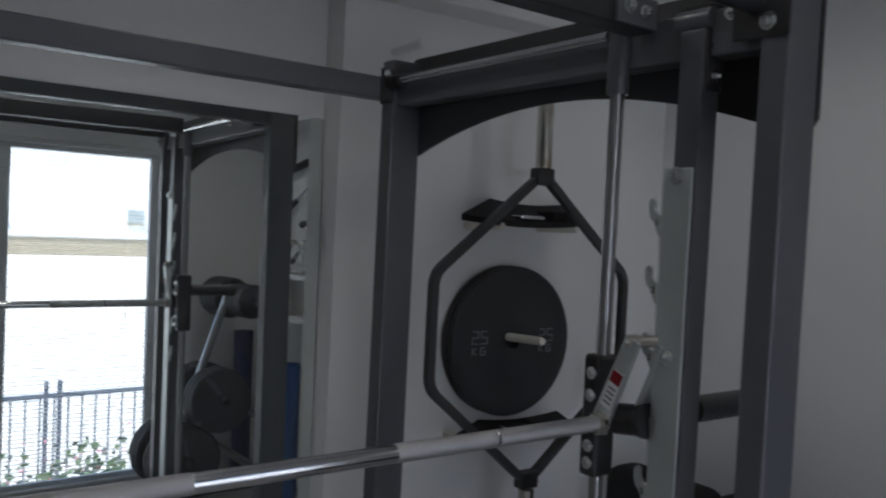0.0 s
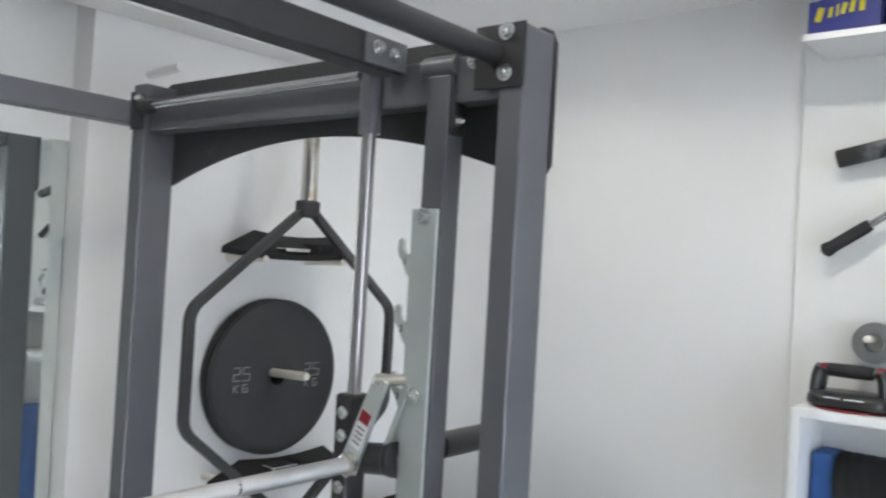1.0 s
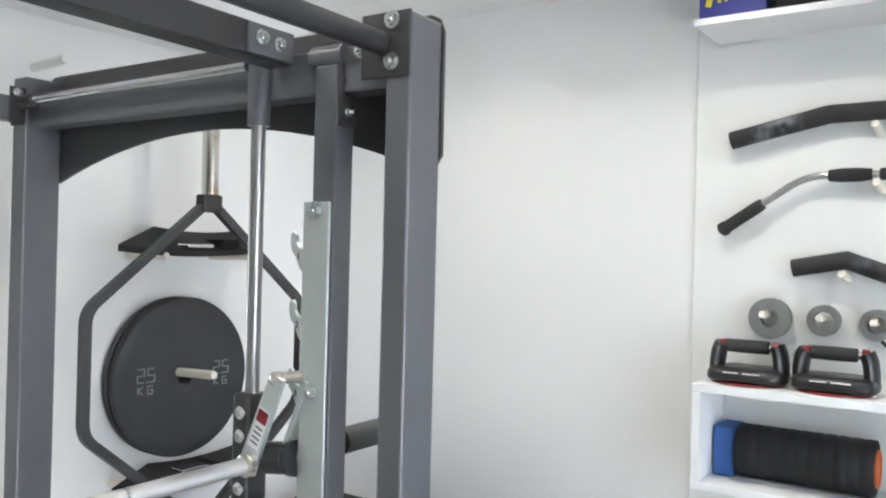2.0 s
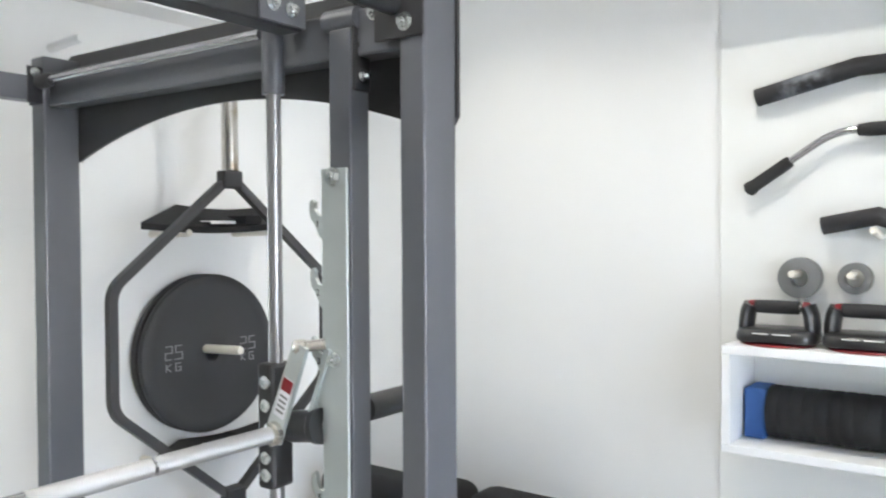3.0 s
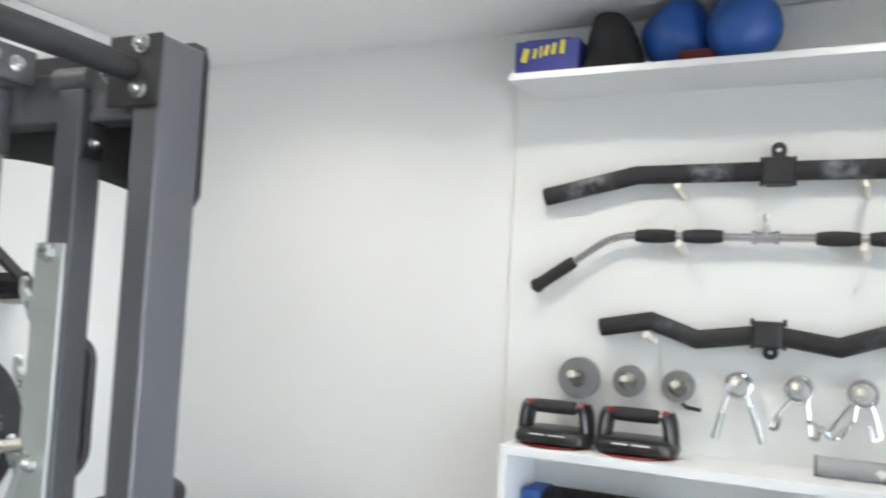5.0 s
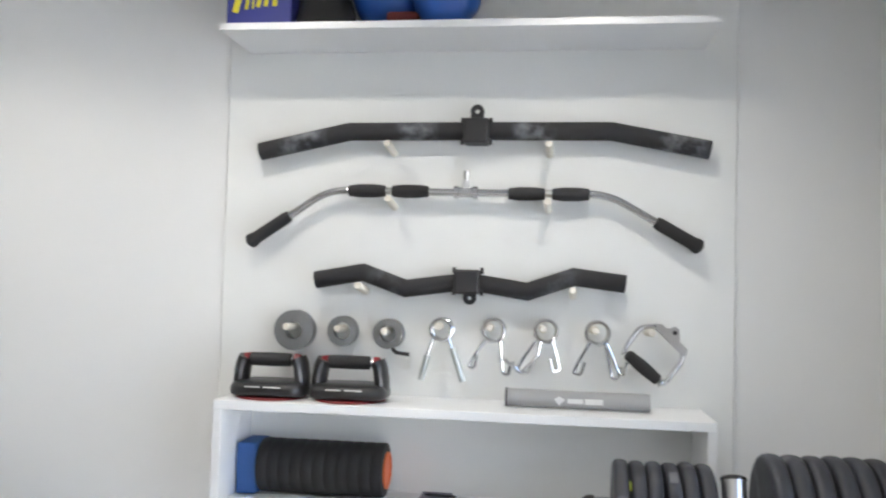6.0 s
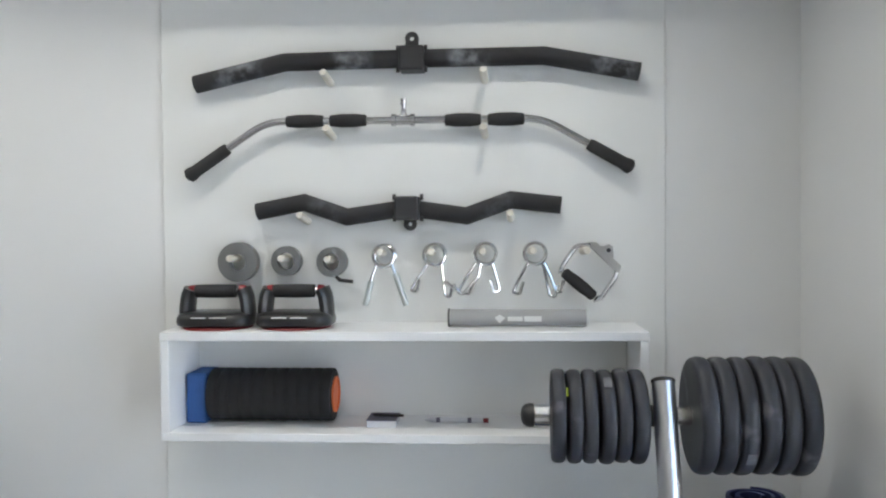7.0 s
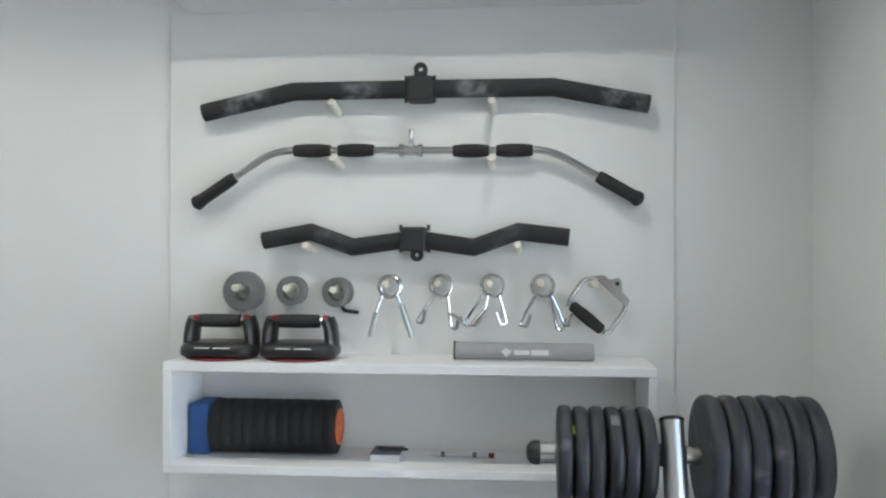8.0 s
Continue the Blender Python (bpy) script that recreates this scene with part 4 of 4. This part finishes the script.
part("ring", cyl(B(), (2.085, -0.081, 1.0935), (2.095, -0.081, 1.0935), 0.0065, 14), COVER, pen)
part("ring", cyl(B(), (2.165, -0.0836, 1.0935), (2.175, -0.084, 1.0935), 0.0065, 14), COVER, pen)
part("cap", cyl(B(), (2.205, -0.085, 1.0935), (2.218, -0.0855, 1.0935), 0.0062, 14), REDPLASTIC, pen, "red cap", True)

# on the upper shelf
ZS = 2.2568
carton = thing("carton", (1.49, -0.13, ZS), "blue cardboard carton with yellow printed lettering shapes", "box")
part("card_body", box(B(), 1.405, 1.572, -0.185, -0.06, ZS, ZS + 0.088, 0.002, 1), BLUECARD, carton)
part("lid_flap", box(B(), 1.425, 1.545, -0.17, -0.07, ZS + 0.0885, ZS + 0.096, 0.002, 1), BLUECARD, carton)
for k, (x, w2, h) in enumerate(((1.432, 0.018, 0.036), (1.458, 0.010, 0.026), (1.474, 0.006, 0.03), (1.489, 0.012, 0.028), (1.508, 0.012, 0.03), (1.530, 0.014, 0.036))):
    zc = ZS + 0.052 + 0.003 * k
    bmp = box(B(), -w2 * 0.45, w2 * 0.45, -0.0006, 0.0006, -h * 0.5, h * 0.5, 0.0005, 1)
    bmesh.ops.rotate(bmp, verts=bmp.verts, cent=(0, 0, 0), matrix=Matrix.Rotation(0.25 - 0.1 * (k % 3), 3, "Y"))
    bmesh.ops.translate(bmp, verts=bmp.verts, vec=(x, -0.1859, zc))
    part("print_shape", bmp, YELLOW, carton, "yellow printed shape")
bag = thing("drawstring_bag", (1.645, -0.12, ZS), "black cloth drawstring bag standing on the shelf", "bag")
prof = [(0.060, 0), (0.075, 0.06), (0.076, 0.2), (0.073, 0.36), (0.066, 0.52), (0.057, 0.66), (0.047, 0.8), (0.040, 0.9), (0.030, 0.96), (0.014, 1.0)]
bmb = lathe(B(), (1.645, -0.12, ZS), (1.636, -0.12, ZS + 0.166), prof, 32)
for v in bmb.verts:
    v.co += Vector((noise.noise(v.co * 14), noise.noise(v.co * 14 + Vector((5, 0, 0))), 0.8 * noise.noise(v.co * 11))) * 0.018
part("cloth", bmb, CLOTH, bag, smooth=True)
for k, (x, y, r, sq) in enumerate(((1.795, -0.090, 0.086, 1.06), (1.948, -0.128, 0.084, 1.0))):
    ball = thing("medicine_ball", (x, y, ZS), "blue vinyl soft ball resting on the shelf", "ball", "blue balls")
    bmb = B()
    bmesh.ops.create_uvsphere(bmb, u_segments=32, v_segments=18, radius=r, matrix=Matrix.Translation((x, y, ZS + r * sq)) @ Matrix.Diagonal((1, 1, sq, 1)))
    for v in bmb.verts:
        v.co += (v.co - Vector((x, y, ZS + r))) * 0.22 * noise.noise(v.co * 9 + Vector((k * 3.1, 0, 0)))
    part("skin", bmb, BLUEBALL, ball, smooth=True)
glove = thing("red_pouch", (1.873, -0.16, ZS), "small red cloth pouch lying between the blue balls", "pouch")
bmb = box(B(), 1.815, 1.895, -0.208, -0.165, ZS, ZS + 0.026, 0.011, 3)
part("pouch_body", bmb, mat("red_cloth", (0.10, 0.014, 0.012), 0.85, vary=0.3, scale=20, bump=0.4), glove, smooth=True)

# ---- plate tree ----
TX, TY, TZ = 2.593, -0.36, 1.170
tree = thing("plate_tree", (TX, -0.55, 0.0), "chrome and black weight plate tree loaded with rubber plates", "weight tree")
part("mast", cyl(B(), (TX, -0.82, 0.04), (TX, -0.405, 1.252), 0.0240, 32), SATIN, tree, "leaning brushed chrome mast", True)
part("mast_cap", lathe(B(), (TX, -0.4055, 1.2505), (TX, -0.402, 1.259), [(0.0253, 0), (0.0253, 0.6), (0.021, 1)], 32), BLACKPLASTIC, tree, smooth=True)
part("rear_strut", cyl(B(), (TX, -0.10, 0.04), (TX, -0.66, 0.42), 0.025, 24), SATIN, tree, "leaning brushed chrome mast", True)
part("base_bar", box(B(), TX - 0.03, TX + 0.03, -0.85, -0.06, 0.0, 0.045, 0.006), BLACKSTEEL, tree)
part("base_foot", box(B(), TX - 0.3, TX + 0.3, -0.89, -0.83, 0.0, 0.045, 0.006), BLACKSTEEL, tree)
PEG_ROWS = [(TY, TZ, 0.300), (-0.52, 0.60, 0.27), (-0.72, 0.27, 0.27), (-0.22, 0.45, 0.25)]
for y, z, half_len in PEG_ROWS:
    arm = part("plate_arm", cyl(B(), (TX - half_len + 0.01, y, z), (TX + half_len - 0.01, y, z), 0.0195, 20), WORNCHROME, tree, "steel plate arm", True)
    for s in (-1, 1):
        part("arm_end", lathe(B(), (TX + s * (half_len - 0.030), y, z), (TX + s * half_len, y, z), [(0.0225, 0), (0.0255, 0.06), (0.0262, 0.35), (0.0240, 0.65), (0.0185, 0.86), (0.011, 0.97), (0.003, 1.0)], 20), BLACKPLASTIC, arm, smooth=True)
    part("arm_hub", cyl(B(), (TX - 0.05, y, z), (TX + 0.036, y, z), 0.024, 20), BLACKSTEEL, arm, smooth=True)
    for s in (-1, 1):
        part("arm_sleeve", cyl(B(), (TX + s * (half_len - 0.031), y, z), (TX + s * (half_len - 0.068), y, z), 0.0232, 24), CHROME, arm, "bright steel sleeve", True)


def tree_plate(x, y, z, r, w, tilt, label, group):
    ob = thing("weight_plate", (x, y, z), label, "weight plate", group)
    prof = [(0.0200, 0.1), (0.0200, 0.02), (r * 0.55, 0.06), (r * 0.86, 0.0), (r * 0.925, 0.02), (r * 0.965, 0.09), (r * 0.988, 0.2), (r, 0.38), (r, 0.62), (r * 0.988, 0.8), (r * 0.965, 0.91), (r * 0.925, 0.98), (r * 0.86, 1.0), (r * 0.55, 0.94), (0.0200, 0.98), (0.0200, 0.1)]
    bm = lathe(B(), (x - w / 2, y, z), (x + w / 2, y, z), prof, 40)
    part("disc", bm, GREYRUBBER, ob, smooth=True)
    ob.rotation_euler = (random.uniform(0, 6.28), 0, tilt)
    return ob


SMALL, LARGE = [], []
for k in range(6):
    SMALL.append(tree_plate(2.374 + k * 0.0337, TY, TZ + random.uniform(-0.002, 0.002), 0.1015, 0.0305, random.uniform(-0.03, 0.03), "small scuffed black rubber plate on the top arm", "small plates on the tree"))
for k in range(6):
    LARGE.append(tree_plate(2.678 + k * 0.0402, TY, TZ + 0.003 + random.uniform(-0.0015, 0.0015), 0.1255, 0.0385, random.uniform(-0.02, 0.02), "scuffed black rubber plate on the top arm", "medium plates on the tree"))


def rim_label(plate, x, w, z, r, middle, spread, material, label):
    """A thin worn label bent round the rim of a plate, facing the room."""
    bm = B()
    rows = []
    for k in range(9):
        a = radians(middle + spread * (k / 4 - 1))
        c, sn = math.cos(a), math.sin(a)
        rows.append([bm.verts.new((x + dx, TY - (r + dr) * c, z + (r + dr) * sn)) for dx, dr in ((-w / 2, 0.0002), (w / 2, 0.0002), (w / 2, 0.0012), (-w / 2, 0.0012))])
    for p, q in zip(rows, rows[1:]):
        for k in range(4):
            bm.faces.new((p[k], p[(k + 1) % 4], q[(k + 1) % 4], q[k]))
    bm.faces.new(rows[0])
    bm.faces.new(rows[-1])
    turn = plate.matrix_basis.to_3x3().inverted()
    ob = part("rim_label", bm, material, plate, label, True)
    ob.data.transform(turn.to_4x4())


rim_label(SMALL[0], 2.374 + 0.0155, 0.0022, TZ, 0.097, 42, 6, LIME, "sliver of a lime-green label")
rim_label(SMALL[3], 2.374 + 3 * 0.0337, 0.017, TZ, 0.1015, 55, 8, WORNLABEL, "worn shiny pale label")
rim_label(LARGE[2], 2.678 + 2 * 0.0402, 0.018, TZ + 0.003, 0.1255, -33, 7, WORNLABEL, "worn shiny pale label")
for s, n in ((-1, 3), (1, 3)):
    for k in range(n):
        tree_plate(TX + s * (0.075 + k * 0.05), -0.52, 0.592, 0.19, 0.046, 0, "large black rubber plate on a middle arm", "large plates on the tree")
        tree_plate(TX + s * (0.075 + k * 0.05), -0.72, 0.262, 0.205, 0.046, 0, "large black rubber plate on a low arm", "large plates on the tree")

# ---- floor by the back wall ----
def rolled_mat(cx, cy, height, pitch, material, label):
    ob = thing("rolled_mat", (cx, cy, 0), label, "exercise mat", "rolled mats")
    bm = B()
    vs = []
    for k in range(46):
        a, rad = k * 0.31, 0.02 + pitch * k
        x, y, w = cx + rad * math.cos(a), cy + rad * 0.9 * math.sin(a), 0.009
        ox, oy = w * math.cos(a), w * math.sin(a)
        vs.append([bm.verts.new((x, y, 0.002)), bm.verts.new((x + ox, y + oy, 0.002)), bm.verts.new((x + ox, y + oy, height)), bm.verts.new((x, y, height))])
    for p, q in zip(vs, vs[1:]):
        for k in range(4):
            bm.faces.new((p[k], p[(k + 1) % 4], q[(k + 1) % 4], q[k]))
    bm.faces.new(vs[0])
    bm.faces.new(vs[-1])
    part("foam_sheet", bm, material, ob, smooth=True)


rolled_mat(2.28, -0.18, 0.80, 0.0021, BLUEFOAM, "blue rolled exercise mat standing under the box shelf")
rolled_mat(2.842, -0.19, 0.945, 0.0011, NAVYFOAM, "dark navy rolled exercise mat standing in the corner")

bench = thing("utility_bench", (0.55, -0.3, 0), "black padded bench stored folded against the wall", "bench")
for k, (x0, x1, z) in enumerate(((0.13, 0.52, 0.85), (0.54, 0.70, 0.868), (0.72, 1.02, 0.87))):
    bm = box(B(), x0, x1, -0.36, -0.20, 0.30 + 0.03 * k, z, 0.05, 4)
    part("pad", bm, CLOTH, bench, smooth=True)
for x in (0.2, 0.6, 0.95):
    part("leg", box(B(), x - 0.025, x + 0.025, -0.31, -0.25, 0.0, 0.42, 0.004), STEEL, bench)
part("frame_rail", box(B(), 0.2, 0.95, -0.30, -0.26, 0.27, 0.31, 0.004), STEEL, bench)
